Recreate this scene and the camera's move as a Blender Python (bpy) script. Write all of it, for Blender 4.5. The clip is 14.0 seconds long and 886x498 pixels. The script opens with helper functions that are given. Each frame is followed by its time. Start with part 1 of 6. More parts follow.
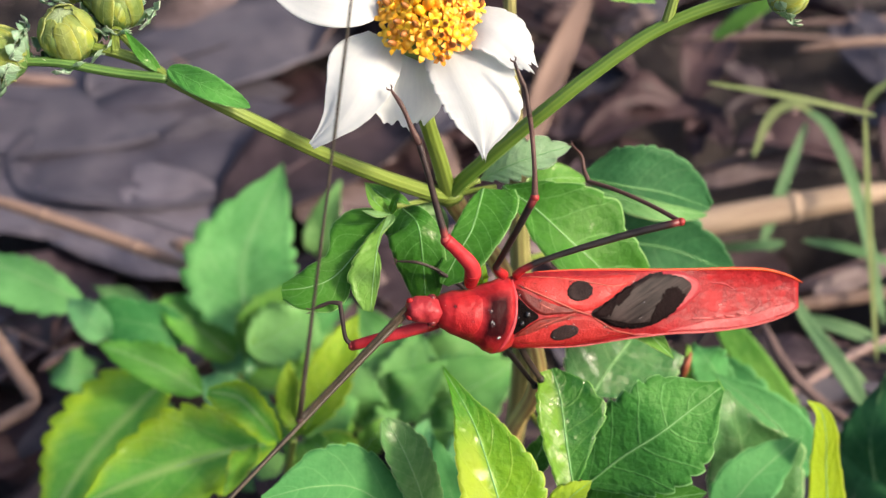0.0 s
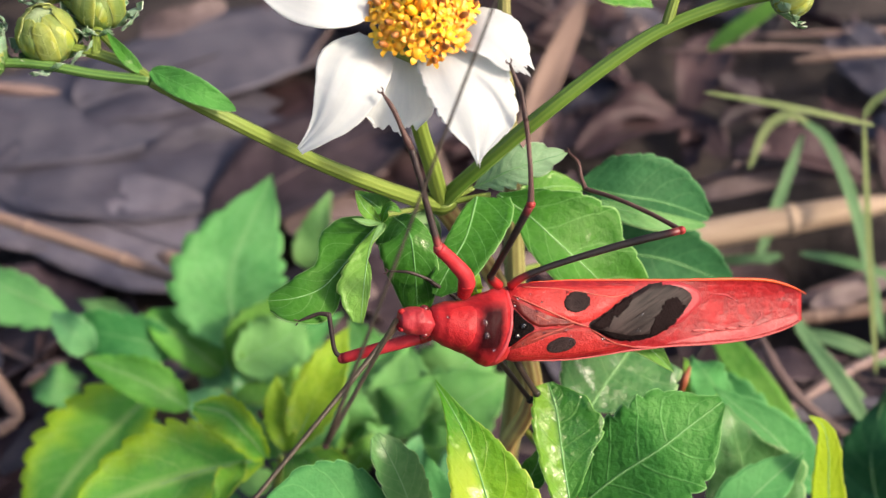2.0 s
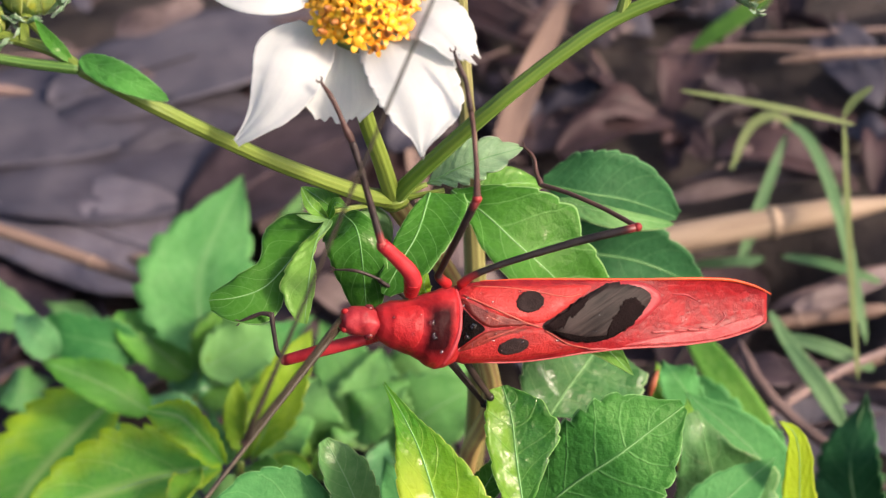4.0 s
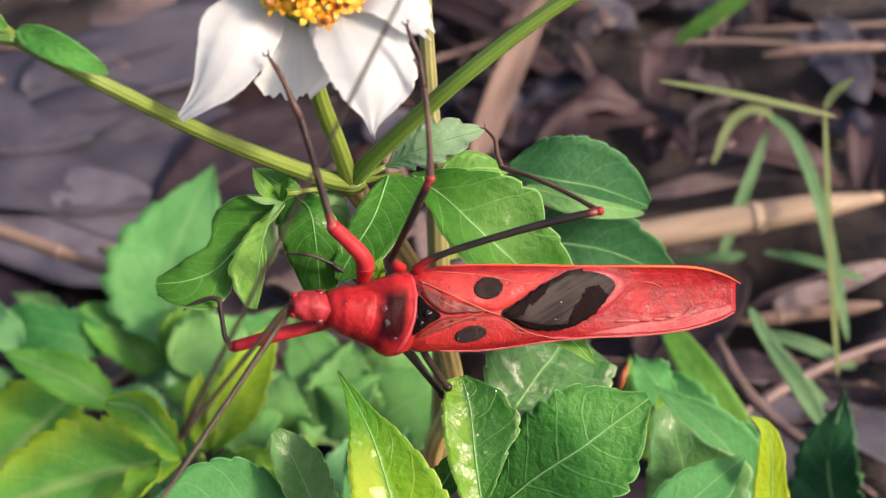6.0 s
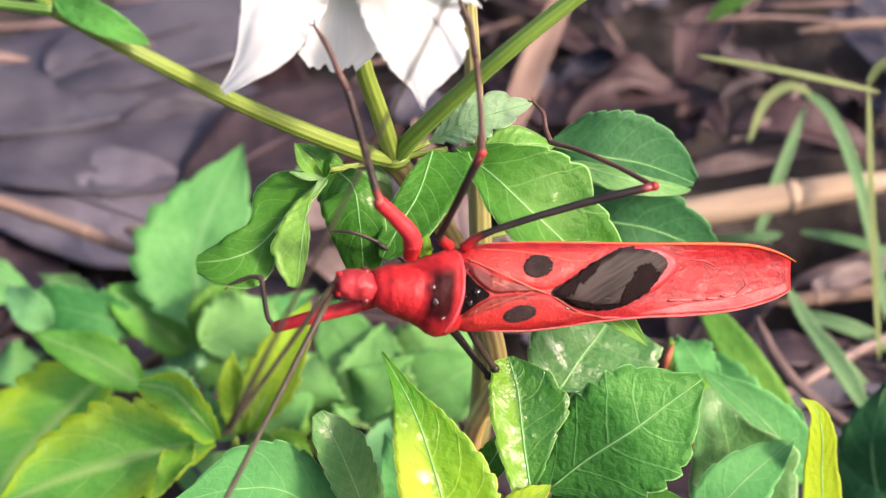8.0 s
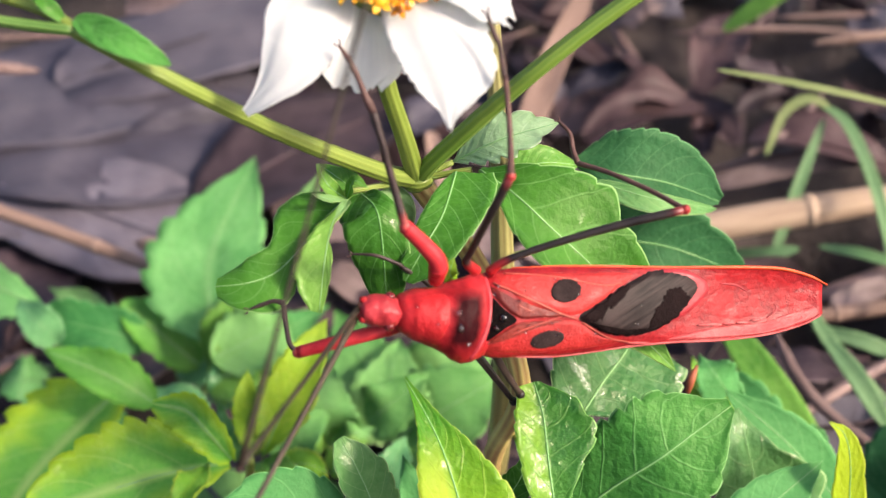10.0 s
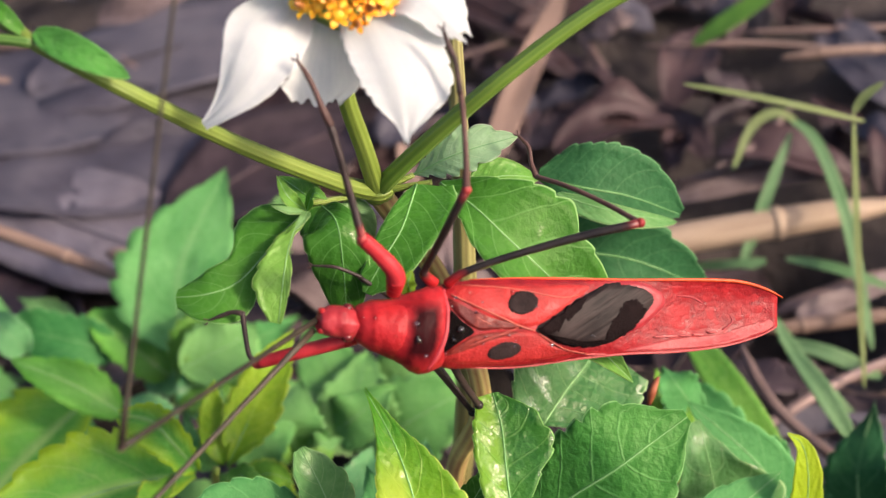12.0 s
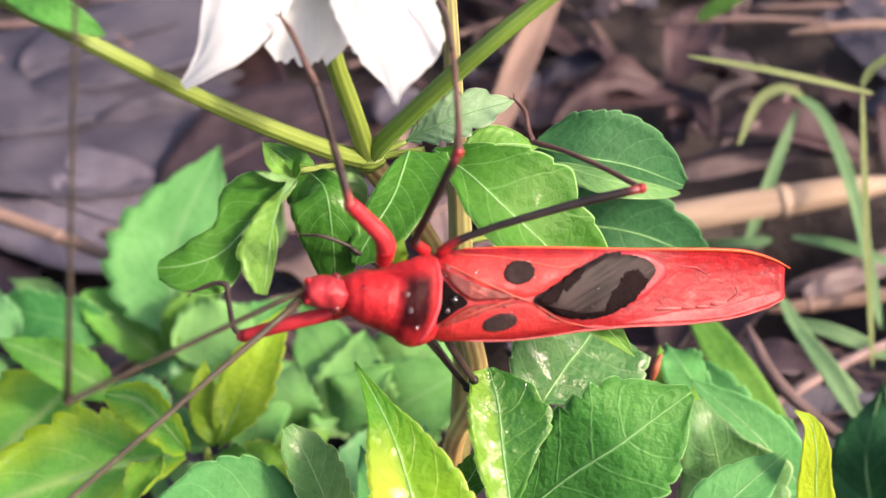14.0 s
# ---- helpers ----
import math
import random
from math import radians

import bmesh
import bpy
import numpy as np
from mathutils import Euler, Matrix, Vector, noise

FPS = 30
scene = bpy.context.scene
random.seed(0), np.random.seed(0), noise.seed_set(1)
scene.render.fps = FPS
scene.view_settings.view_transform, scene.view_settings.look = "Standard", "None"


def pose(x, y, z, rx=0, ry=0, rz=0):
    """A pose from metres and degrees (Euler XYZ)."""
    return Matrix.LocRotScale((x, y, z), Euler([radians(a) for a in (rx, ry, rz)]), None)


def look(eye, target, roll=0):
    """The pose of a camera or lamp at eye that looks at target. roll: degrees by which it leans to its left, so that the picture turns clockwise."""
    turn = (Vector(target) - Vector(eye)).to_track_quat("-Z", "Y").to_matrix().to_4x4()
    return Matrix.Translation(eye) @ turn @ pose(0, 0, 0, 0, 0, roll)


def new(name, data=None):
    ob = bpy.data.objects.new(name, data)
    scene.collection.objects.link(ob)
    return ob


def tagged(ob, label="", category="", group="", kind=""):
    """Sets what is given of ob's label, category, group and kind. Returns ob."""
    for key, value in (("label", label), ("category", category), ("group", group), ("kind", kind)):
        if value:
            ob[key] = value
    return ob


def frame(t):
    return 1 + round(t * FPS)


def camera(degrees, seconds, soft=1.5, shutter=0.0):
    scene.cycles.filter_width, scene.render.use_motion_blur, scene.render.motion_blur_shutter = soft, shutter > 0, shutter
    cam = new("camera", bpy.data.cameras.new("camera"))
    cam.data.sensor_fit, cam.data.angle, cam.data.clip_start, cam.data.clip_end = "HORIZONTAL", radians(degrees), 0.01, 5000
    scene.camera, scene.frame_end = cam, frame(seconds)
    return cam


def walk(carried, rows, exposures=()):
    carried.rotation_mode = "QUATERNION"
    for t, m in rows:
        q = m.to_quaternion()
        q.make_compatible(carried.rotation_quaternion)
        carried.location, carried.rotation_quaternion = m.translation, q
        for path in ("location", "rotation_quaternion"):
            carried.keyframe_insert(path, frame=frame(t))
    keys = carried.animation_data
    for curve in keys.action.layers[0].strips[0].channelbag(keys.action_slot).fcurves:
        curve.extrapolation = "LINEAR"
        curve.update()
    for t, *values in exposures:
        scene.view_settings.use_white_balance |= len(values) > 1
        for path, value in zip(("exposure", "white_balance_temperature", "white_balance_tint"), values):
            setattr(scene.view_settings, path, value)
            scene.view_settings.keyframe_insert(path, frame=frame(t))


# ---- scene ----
cam = camera(38.9, 14.0, soft=1.3, shutter=0.2)
METRES, EYE, TILT, LEAN, TURN = 0.054, 0.2263, -45.0, 0.0, 0.0
ROWS = [
    (0.0, 0.0, 0.0, 0.0, -0.0, 0.0, 0.0),
    (0.5, -0.0097, -0.0257, 0.0028, -0.03, 0.55, -0.05),
    (1.0, -0.0321, -0.0287, -0.0014, -0.04, 0.7, 0.0),
    (1.5, -0.0454, 0.0071, -0.0063, 0.14, 0.7, -0.03),
    (2.0, -0.0035, 0.0911, -0.0146, -0.41, 0.74, -0.04),
    (2.5, 0.0592, 0.1435, -0.0245, -0.36, 0.71, -0.04),
    (5.0, 0.113, 0.2186, -0.0371, -0.27, 1.25, -0.29),
    (5.5, 0.1119, 0.2464, -0.047, -0.35, 1.19, -0.44),
    (6.0, 0.1888, 0.2885, -0.0667, -0.58, 1.15, -0.56),
    (6.5, 0.1764, 0.3153, -0.0806, -0.11, 0.8, -0.66),
    (7.0, 0.1747, 0.3337, -0.0926, -0.12, 0.47, -0.64),
    (7.5, 0.152, 0.3477, -0.0882, -0.0, 0.36, -0.52),
    (10.0, 0.0855, 0.418, -0.0417, 0.33, 0.6, -0.57),
    (10.5, 0.0854, 0.3833, -0.0158, 0.23, 1.42, -0.63),
    (11.0, 0.0666, 0.3715, -0.008, 0.31, 1.47, -0.62),
    (11.5, 0.0601, 0.3793, -0.0252, -0.06, 1.27, -0.84),
    (12.0, 0.1267, 0.3932, -0.039, -0.58, 1.1, -0.74),
    (12.5, 0.1201, 0.4292, -0.0589, -0.58, 0.74, -0.73),
    (13.0, 0.1422, 0.4717, -0.0765, -0.6, 0.75, -0.64),
    (13.5, 0.1505, 0.5045, -0.0804, -0.57, 0.71, -0.65),
    (14.0, 0.15, 0.4936, -0.0752, -0.37, 0.58, -0.6),
]

EXPOSURES = [(t, stops + 1.04, kelvin - 110, tint) for t, stops, kelvin, tint in ((0.0, 0.0, 6420, 13), (2.5, -0.02, 6420, 14), (5.0, -0.1, 6550, 19), (6.0, -0.12, 6500, 19), (6.5, 0.12, 6480, 20), (7.5, 0.36, 6480, 21), (10.0, 0.24, 6450, 18), (10.5, 0.04, 6500, 18), (11.0, 0.0, 6500, 18), (12.0, -0.06, 6500, 18), (12.5, -0.06, 6450, 18), (13.0, 0.32, 6550, 23), (14.0, 0.36, 6550, 23))]
walk(cam, [(t, pose(0, 0, EYE, TILT, LEAN, TURN) @ pose(METRES * x, METRES * y, METRES * z, 90 + pitch, roll, yaw)) for t, x, y, z, yaw, pitch, roll in ROWS], EXPOSURES)
cam.data.dof.use_dof = True
cam.data.dof.focus_distance = 0.143
cam.data.dof.aperture_fstop = 28.0

# ---- light: a hazy morning, weak warm sun from the right, open sky ----
world = bpy.data.worlds.new("sky")
scene.world = world
world.use_nodes = True
SUN_FROM = Vector((0.75, -0.25, 0.61)).normalized()
sky = world.node_tree.nodes.new("ShaderNodeTexSky")
sky.sky_type, sky.sun_disc = "NISHITA", False
sky.sun_elevation = math.asin(SUN_FROM.z)
sky.sun_rotation = math.atan2(SUN_FROM.x, SUN_FROM.y)
sky.air_density, sky.dust_density = 1.0, 6.0
background = world.node_tree.nodes["Background"]
background.inputs["Strength"].default_value = 0.12
world.node_tree.links.new(sky.outputs["Color"], background.inputs["Color"])
sun_data = bpy.data.lights.new("sun", "SUN")
sun_data.energy, sun_data.angle, sun_data.color = 2.45, radians(8), (1.0, 0.86, 0.65)
sun = new("sun", sun_data)
sun.matrix_world = look(SUN_FROM * 3, (0, 0, 0))

# ---- layout axes: x across, y along the line of sight, z square to both, in millimetres ----
LAYOUT = pose(0, 0, EYE, TILT, LEAN, TURN)


def G(p):
    return LAYOUT @ (Vector(p) * 0.001)


def D(v):
    return (LAYOUT.to_3x3() @ Vector(v)).normalized()


FACE = (0.0, -1.0, 0.35)
MM = 0.001


# ---- materials ----
def nodes_of(name):
    m = bpy.data.materials.new(name)
    m.use_nodes = True
    return m, m.node_tree.nodes, m.node_tree.links, m.node_tree.nodes["Principled BSDF"]


def math_node(n, l, op, a, b=None, clamp=False):
    k = n.new("ShaderNodeMath")
    k.operation, k.use_clamp = op, clamp
    for i, v in enumerate((a, b)):
        if v is None:
            continue
        if isinstance(v, (int, float)):
            k.inputs[i].default_value = v
        else:
            l.new(v, k.inputs[i])
    return k.outputs[0]


def ramp(n, l, fac, stops):
    r = n.new("ShaderNodeValToRGB")
    e = r.color_ramp.elements
    while len(e) < len(stops):
        e.new(0.5)
    for k, (p, c) in zip(e, stops):
        k.position, k.color = p, (*c, 1)
    l.new(fac, r.inputs["Fac"])
    return r.outputs["Color"]


def mix(n, l, fac, a, b, kind="MIX"):
    k = n.new("ShaderNodeMix")
    k.data_type, k.blend_type = "RGBA", kind
    for i, v in ((0, fac), (6, a), (7, b)):
        if isinstance(v, (int, float)):
            k.inputs[i].default_value = v
        elif isinstance(v, tuple):
            k.inputs[i].default_value = (*v, 1)
        else:
            l.new(v, k.inputs[i])
    return k.outputs[2]


def noise_of(n, l, scale, detail=4.0, rough=0.55, vector=None):
    k = n.new("ShaderNodeTexNoise")
    k.inputs["Scale"].default_value, k.inputs["Detail"].default_value = scale, detail
    k.inputs["Roughness"].default_value = rough
    if vector is None:
        c = n.new("ShaderNodeTexCoord")
        vector = c.outputs["Object"]
    l.new(vector, k.inputs["Vector"])
    return k.outputs["Fac"]


def bump(n, l, height, strength, distance, normal=None):
    k = n.new("ShaderNodeBump")
    k.inputs["Strength"].default_value, k.inputs["Distance"].default_value = strength, distance
    l.new(height, k.inputs["Height"])
    if normal is not None:
        l.new(normal, k.inputs["Normal"])
    return k.outputs["Normal"]


def leaf_material(name, dark, light, vein, rough=0.40, through_light=0.38, veins=7.0, slant=0.55, relief=0.42, edge=0.482, edge_gain=90.0, tip=None, damp=0.0, margin=None, rib=34.0, film_gain=0.30, rib_gain=0.6, sunlit_tint=None):
    """A leaf blade: veins by the blade's own length and breadth, mottling, wet gloss, light through it."""
    dark, light, vein = (tuple(k * v for k, v in zip((1.0, 1.0, 0.95), c)) for c in (dark, light, vein))
    m, n, l, b = nodes_of(name)
    uv = n.new("ShaderNodeUVMap")
    sep = n.new("ShaderNodeSeparateXYZ")
    l.new(uv.outputs[0], sep.inputs[0])
    across = math_node(n, l, "ABSOLUTE", math_node(n, l, "SUBTRACT", sep.outputs["Y"], 0.5))
    wob = noise_of(n, l, 260.0, 2.0)
    run = math_node(n, l, "SUBTRACT", sep.outputs["X"], math_node(n, l, "MULTIPLY", math_node(n, l, "POWER", across, 1.25), slant * 1.2))
    run = math_node(n, l, "ADD", run, math_node(n, l, "MULTIPLY", wob, 0.05))
    tri = math_node(n, l, "PINGPONG", math_node(n, l, "MULTIPLY", run, veins), 0.5)
    side = math_node(n, l, "SUBTRACT", 1.0, math_node(n, l, "MULTIPLY", tri, 17.0), True)
    mid = math_node(n, l, "SUBTRACT", 1.0, math_node(n, l, "MULTIPLY", across, rib), True)
    side = math_node(n, l, "MULTIPLY", side, 0.7)
    rim = math_node(n, l, "MULTIPLY", math_node(n, l, "SUBTRACT", across, edge), edge_gain, True)
    lines = math_node(n, l, "MAXIMUM", side, math_node(n, l, "MULTIPLY", mid, rib_gain))
    vor = n.new("ShaderNodeTexVoronoi")
    vor.feature = "DISTANCE_TO_EDGE"
    vor.inputs["Scale"].default_value = 700.0
    c = n.new("ShaderNodeTexCoord")
    l.new(c.outputs["Object"], vor.inputs["Vector"])
    big = noise_of(n, l, 95.0, 3.0)
    fine = noise_of(n, l, 900.0, 3.0)
    tone = math_node(n, l, "ADD", math_node(n, l, "MULTIPLY", big, 0.75), math_node(n, l, "MULTIPLY", fine, 0.4))
    info = n.new("ShaderNodeObjectInfo")
    tone = math_node(n, l, "ADD", tone, math_node(n, l, "MULTIPLY", math_node(n, l, "SUBTRACT", info.outputs["Random"], 0.5), 0.35))
    col = ramp(n, l, tone, [(0.3, dark), (0.72, light)])
    if margin:
        outer = math_node(n, l, "ADD", across, math_node(n, l, "MULTIPLY", math_node(n, l, "SUBTRACT", noise_of(n, l, 130.0, 3.0), 0.5), 0.5))
        col = mix(n, l, math_node(n, l, "MULTIPLY", math_node(n, l, "SUBTRACT", outer, 0.17), 2.6, True), col, margin)
    # paints sun on the left half into the blade's colour, softly edged
    if sunlit_tint:
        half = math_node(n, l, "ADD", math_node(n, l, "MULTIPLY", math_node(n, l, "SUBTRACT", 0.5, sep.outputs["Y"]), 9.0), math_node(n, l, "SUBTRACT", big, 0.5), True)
        col = mix(n, l, math_node(n, l, "MULTIPLY", half, 0.6), col, sunlit_tint)
    if tip:
        along = math_node(n, l, "MULTIPLY", math_node(n, l, "SUBTRACT", math_node(n, l, "ADD", sep.outputs["X"], math_node(n, l, "MULTIPLY", big, 0.4)), 0.55), 2.4, True)
        col = mix(n, l, along, col, tip)
    net = math_node(n, l, "SUBTRACT", 1.0, math_node(n, l, "MULTIPLY", vor.outputs["Distance"], 9.0), True)
    col = mix(n, l, math_node(n, l, "MULTIPLY", net, 0.07), col, vein)
    col = mix(n, l, math_node(n, l, "MULTIPLY", lines, 0.42), col, vein)
    col = mix(n, l, math_node(n, l, "MULTIPLY", rim, 0.6), col, tuple(min(0.7, v * 1.7) for v in vein))
    l.new(col, b.inputs["Base Color"])
    b.inputs["Roughness"].default_value = rough
    wet = math_node(n, l, "MULTIPLY", math_node(n, l, "SUBTRACT", noise_of(n, l, 420.0, 3.0), 0.5 - damp), 5.0, True)
    l.new(math_node(n, l, "SUBTRACT", rough + 0.08, math_node(n, l, "MULTIPLY", wet, 0.34)), b.inputs["Roughness"])
    l.new(math_node(n, l, "ADD", 0.22, math_node(n, l, "MULTIPLY", wet, 0.2)), b.inputs["Specular IOR Level"])
    h = math_node(n, l, "ADD", math_node(n, l, "MULTIPLY", vor.outputs["Distance"], 0.8), math_node(n, l, "MULTIPLY", lines, 0.45))
    h = math_node(n, l, "ADD", h, math_node(n, l, "MULTIPLY", tri, 0.7))
    h = math_node(n, l, "ADD", h, math_node(n, l, "MULTIPLY", noise_of(n, l, 1700.0, 2.0), 0.8))
    h = math_node(n, l, "ADD", h, math_node(n, l, "MULTIPLY", noise_of(n, l, 300.0, 2.0), 1.3))
    nor = bump(n, l, h, relief, 0.0004)
    l.new(nor, b.inputs["Normal"])
    film = math_node(n, l, "MULTIPLY", math_node(n, l, "SUBTRACT", noise_of(n, l, 420.0, 3.0), 0.52 - damp), 9.0, True)
    l.new(math_node(n, l, "MULTIPLY", film, film_gain), b.inputs["Coat Weight"])
    b.inputs["Coat Roughness"].default_value = 0.13
    # gold put into the reflections to colour the sun's glints
    b.inputs["Specular Tint"].default_value = (1.0, 0.93, 0.72, 1.0)
    l.new(bump(n, l, noise_of(n, l, 1900.0, 2.0), 0.28, 0.0003), b.inputs["Coat Normal"])
    t = n.new("ShaderNodeBsdfTranslucent")
    l.new(mix(n, l, 1.0, col, (1.0, 1.0, 0.35), "MULTIPLY"), t.inputs["Color"])
    s = n.new("ShaderNodeMixShader")
    s.inputs[0].default_value = through_light
    l.new(b.outputs[0], s.inputs[1])
    l.new(t.outputs[0], s.inputs[2])
    l.new(s.outputs[0], n["Material Output"].inputs["Surface"])
    return m


def plain_material(name, dark, light, scale, rough=0.5, relief=0.3, depth=0.0003, stretch=None, spread=(0.32, 0.7), coat=0.0, rand=0.3, gloss=0.5, wet=0.0):
    m, n, l, b = nodes_of(name)
    c = n.new("ShaderNodeTexCoord")
    vec = c.outputs["Object"]
    if stretch:
        k = n.new("ShaderNodeMapping")
        k.inputs["Scale"].default_value = stretch
        l.new(c.outputs["UV"], k.inputs["Vector"])
        vec = k.outputs["Vector"]
    big = noise_of(n, l, scale, 5.0, 0.6, vec)
    fine = noise_of(n, l, scale * 7, 4.0, 0.6, vec)
    info = n.new("ShaderNodeObjectInfo")
    tone = math_node(n, l, "ADD", math_node(n, l, "MULTIPLY", big, 0.7), math_node(n, l, "MULTIPLY", fine, 0.3))
    tone = math_node(n, l, "ADD", tone, math_node(n, l, "MULTIPLY", math_node(n, l, "SUBTRACT", info.outputs["Random"], 0.5), rand))
    l.new(ramp(n, l, tone, [(spread[0], dark), (spread[1], light)]), b.inputs["Base Color"])
    l.new(math_node(n, l, "ADD", math_node(n, l, "MULTIPLY", fine, 0.3), rough - 0.15), b.inputs["Roughness"])
    b.inputs["Coat Weight"].default_value = coat
    b.inputs["Specular IOR Level"].default_value = gloss
    l.new(bump(n, l, tone, relief, depth), b.inputs["Normal"])
    if wet:
        film = math_node(n, l, "MULTIPLY", math_node(n, l, "SUBTRACT", noise_of(n, l, 620.0, 4.0, 0.6, vec), 0.54), 12.0, True)
        l.new(math_node(n, l, "MULTIPLY", film, wet), b.inputs["Coat Weight"])
        b.inputs["Coat Roughness"].default_value = 0.2
        l.new(bump(n, l, noise_of(n, l, 1500.0, 3.0, 0.6, vec), 0.6, 0.0003), b.inputs["Coat Normal"])
    return m


def petal_material():
    """A thin white ray: fine lengthwise ribs, light through it."""
    m, n, l, b = nodes_of("petal")
    c = n.new("ShaderNodeTexCoord")
    k = n.new("ShaderNodeMapping")
    k.inputs["Scale"].default_value = (1.5, 12.0, 1.0)
    l.new(c.outputs["UV"], k.inputs["Vector"])
    ribs = noise_of(n, l, 1.0, 4.0, 0.55, k.outputs["Vector"])
    spots = noise_of(n, l, 700.0, 2.0)
    tone = math_node(n, l, "ADD", math_node(n, l, "MULTIPLY", ribs, 0.6), math_node(n, l, "MULTIPLY", spots, 0.4))
    col = ramp(n, l, tone, [(0.3, (0.75, 0.77, 0.77)), (0.7, (0.85, 0.86, 0.84))])
    l.new(col, b.inputs["Base Color"])
    b.inputs["Roughness"].default_value = 0.5
    b.inputs["Specular IOR Level"].default_value = 0.3
    l.new(bump(n, l, tone, 0.3, 0.0004), b.inputs["Normal"])
    t = n.new("ShaderNodeBsdfTranslucent")
    l.new(col, t.inputs["Color"])
    s = n.new("ShaderNodeMixShader")
    s.inputs[0].default_value = 0.55
    l.new(b.outputs[0], s.inputs[1])
    l.new(t.outputs[0], s.inputs[2])
    l.new(s.outputs[0], n["Material Output"].inputs["Surface"])
    return m


def striped_material(name, groove, ridge, count):
    """A ribbed stalk: pale ridges and darker grooves along it."""
    m, n, l, b = nodes_of(name)
    uv = n.new("ShaderNodeUVMap")
    sep = n.new("ShaderNodeSeparateXYZ")
    l.new(uv.outputs[0], sep.inputs[0])
    wob = noise_of(n, l, 180.0, 3.0)
    around = math_node(n, l, "ADD", math_node(n, l, "MULTIPLY", sep.outputs["Y"], count), math_node(n, l, "MULTIPLY", wob, 0.3))
    tri = math_node(n, l, "MULTIPLY", math_node(n, l, "PINGPONG", around, 0.5), 2.0)
    tone = math_node(n, l, "ADD", math_node(n, l, "MULTIPLY", tri, 0.3), math_node(n, l, "MULTIPLY", noise_of(n, l, 120.0, 4.0), 0.7))
    l.new(ramp(n, l, tone, [(0.3, groove), (0.8, ridge)]), b.inputs["Base Color"])
    b.inputs["Roughness"].default_value = 0.45
    b.inputs["Specular IOR Level"].default_value = 0.4
    l.new(bump(n, l, math_node(n, l, "ADD", tri, math_node(n, l, "MULTIPLY", noise_of(n, l, 2200.0, 2.0), 0.5)), 0.3, 0.0003), b.inputs["Normal"])
    return m


def bud_material():
    """A closed bud: pale seams between folded petals, greener towards its base."""
    m, n, l, b = nodes_of("bud_green")
    uv = n.new("ShaderNodeUVMap")
    sep = n.new("ShaderNodeSeparateXYZ")
    l.new(uv.outputs[0], sep.inputs[0])
    tri = math_node(n, l, "PINGPONG", math_node(n, l, "ADD", math_node(n, l, "MULTIPLY", sep.outputs["X"], 10.0), math_node(n, l, "ADD", math_node(n, l, "MULTIPLY", sep.outputs["Y"], 1.6), math_node(n, l, "MULTIPLY", noise_of(n, l, 330.0, 3.0), 1.6))), 0.5)
    seam = math_node(n, l, "SUBTRACT", 1.0, math_node(n, l, "MULTIPLY", tri, 5.0), True)
    tone = math_node(n, l, "ADD", math_node(n, l, "MULTIPLY", noise_of(n, l, 260.0, 3.0), 0.5), math_node(n, l, "MULTIPLY", sep.outputs["Y"], 0.7))
    col = ramp(n, l, tone, [(0.25, (0.30, 0.37, 0.17)), (0.42, (0.17, 0.27, 0.07)), (0.54, (0.30, 0.32, 0.025)), (0.64, (0.14, 0.23, 0.045)), (0.8, (0.06, 0.14, 0.025))])
    col = mix(n, l, math_node(n, l, "MULTIPLY", seam, 0.35), col, (0.42, 0.46, 0.24))
    l.new(col, b.inputs["Base Color"])
    b.inputs["Roughness"].default_value = 0.5
    l.new(bump(n, l, math_node(n, l, "ADD", seam, noise_of(n, l, 900.0, 3.0)), 0.4, 0.0003), b.inputs["Normal"])
    return m


LEAF_DARK = leaf_material("leaf_dark", (0.024, 0.130, 0.011), (0.066, 0.235, 0.026), (0.247, 0.498, 0.176), relief=0.34, damp=-0.05)
LEAF_BLUE = leaf_material("leaf_blue", (0.032, 0.172, 0.026), (0.085, 0.300, 0.056), (0.22, 0.48, 0.18), relief=0.55, veins=5.0, damp=-0.16, film_gain=0.15)
# left half painted as sunlit yellow-green, base darkened for the half turned away
LEAF_GLINT = leaf_material("leaf_glint", (0.020, 0.120, 0.014), (0.058, 0.22, 0.032), (0.20, 0.43, 0.12), sunlit_tint=(0.20, 0.40, 0.02), relief=0.55, veins=5.0, damp=0.1, film_gain=0.45)
LEAF_SHEEN = leaf_material("leaf_sheen", (0.024, 0.130, 0.011), (0.066, 0.235, 0.026), (0.247, 0.498, 0.176), relief=0.4, veins=5.0, damp=-0.1, film_gain=0.2)
LEAF_SOFT = leaf_material("leaf_soft", (0.090, 0.30, 0.074), (0.20, 0.44, 0.14), (0.201, 0.4, 0.161), rough=0.55)
LEAF_MID = leaf_material("leaf_mid", (0.0636, 0.23, 0.0273), (0.17, 0.38, 0.0624), (0.318, 0.5, 0.156))
LEAF_YELLOW = leaf_material("leaf_yellow", (0.13, 0.32, 0.015), (0.34, 0.50, 0.03), (0.40, 0.54, 0.12))
LEAF_DULL = leaf_material("leaf_dull", (0.032, 0.185, 0.048), (0.085, 0.31, 0.095), (0.187, 0.441, 0.169), rough=0.5, veins=5.0, damp=-0.2)
# deep green, darkened further to paint the shade on the lower right blades
LEAF_DEEP_SHADE = leaf_material("leaf_deep_shade", (0.014, 0.085, 0.028), (0.038, 0.16, 0.060), (0.129, 0.3, 0.138), rough=0.5, relief=0.35, damp=-0.25)
LEAF_WAN = leaf_material("leaf_wan", (0.22, 0.40, 0.20), (0.40, 0.58, 0.38), (0.50, 0.64, 0.44), rough=0.45)
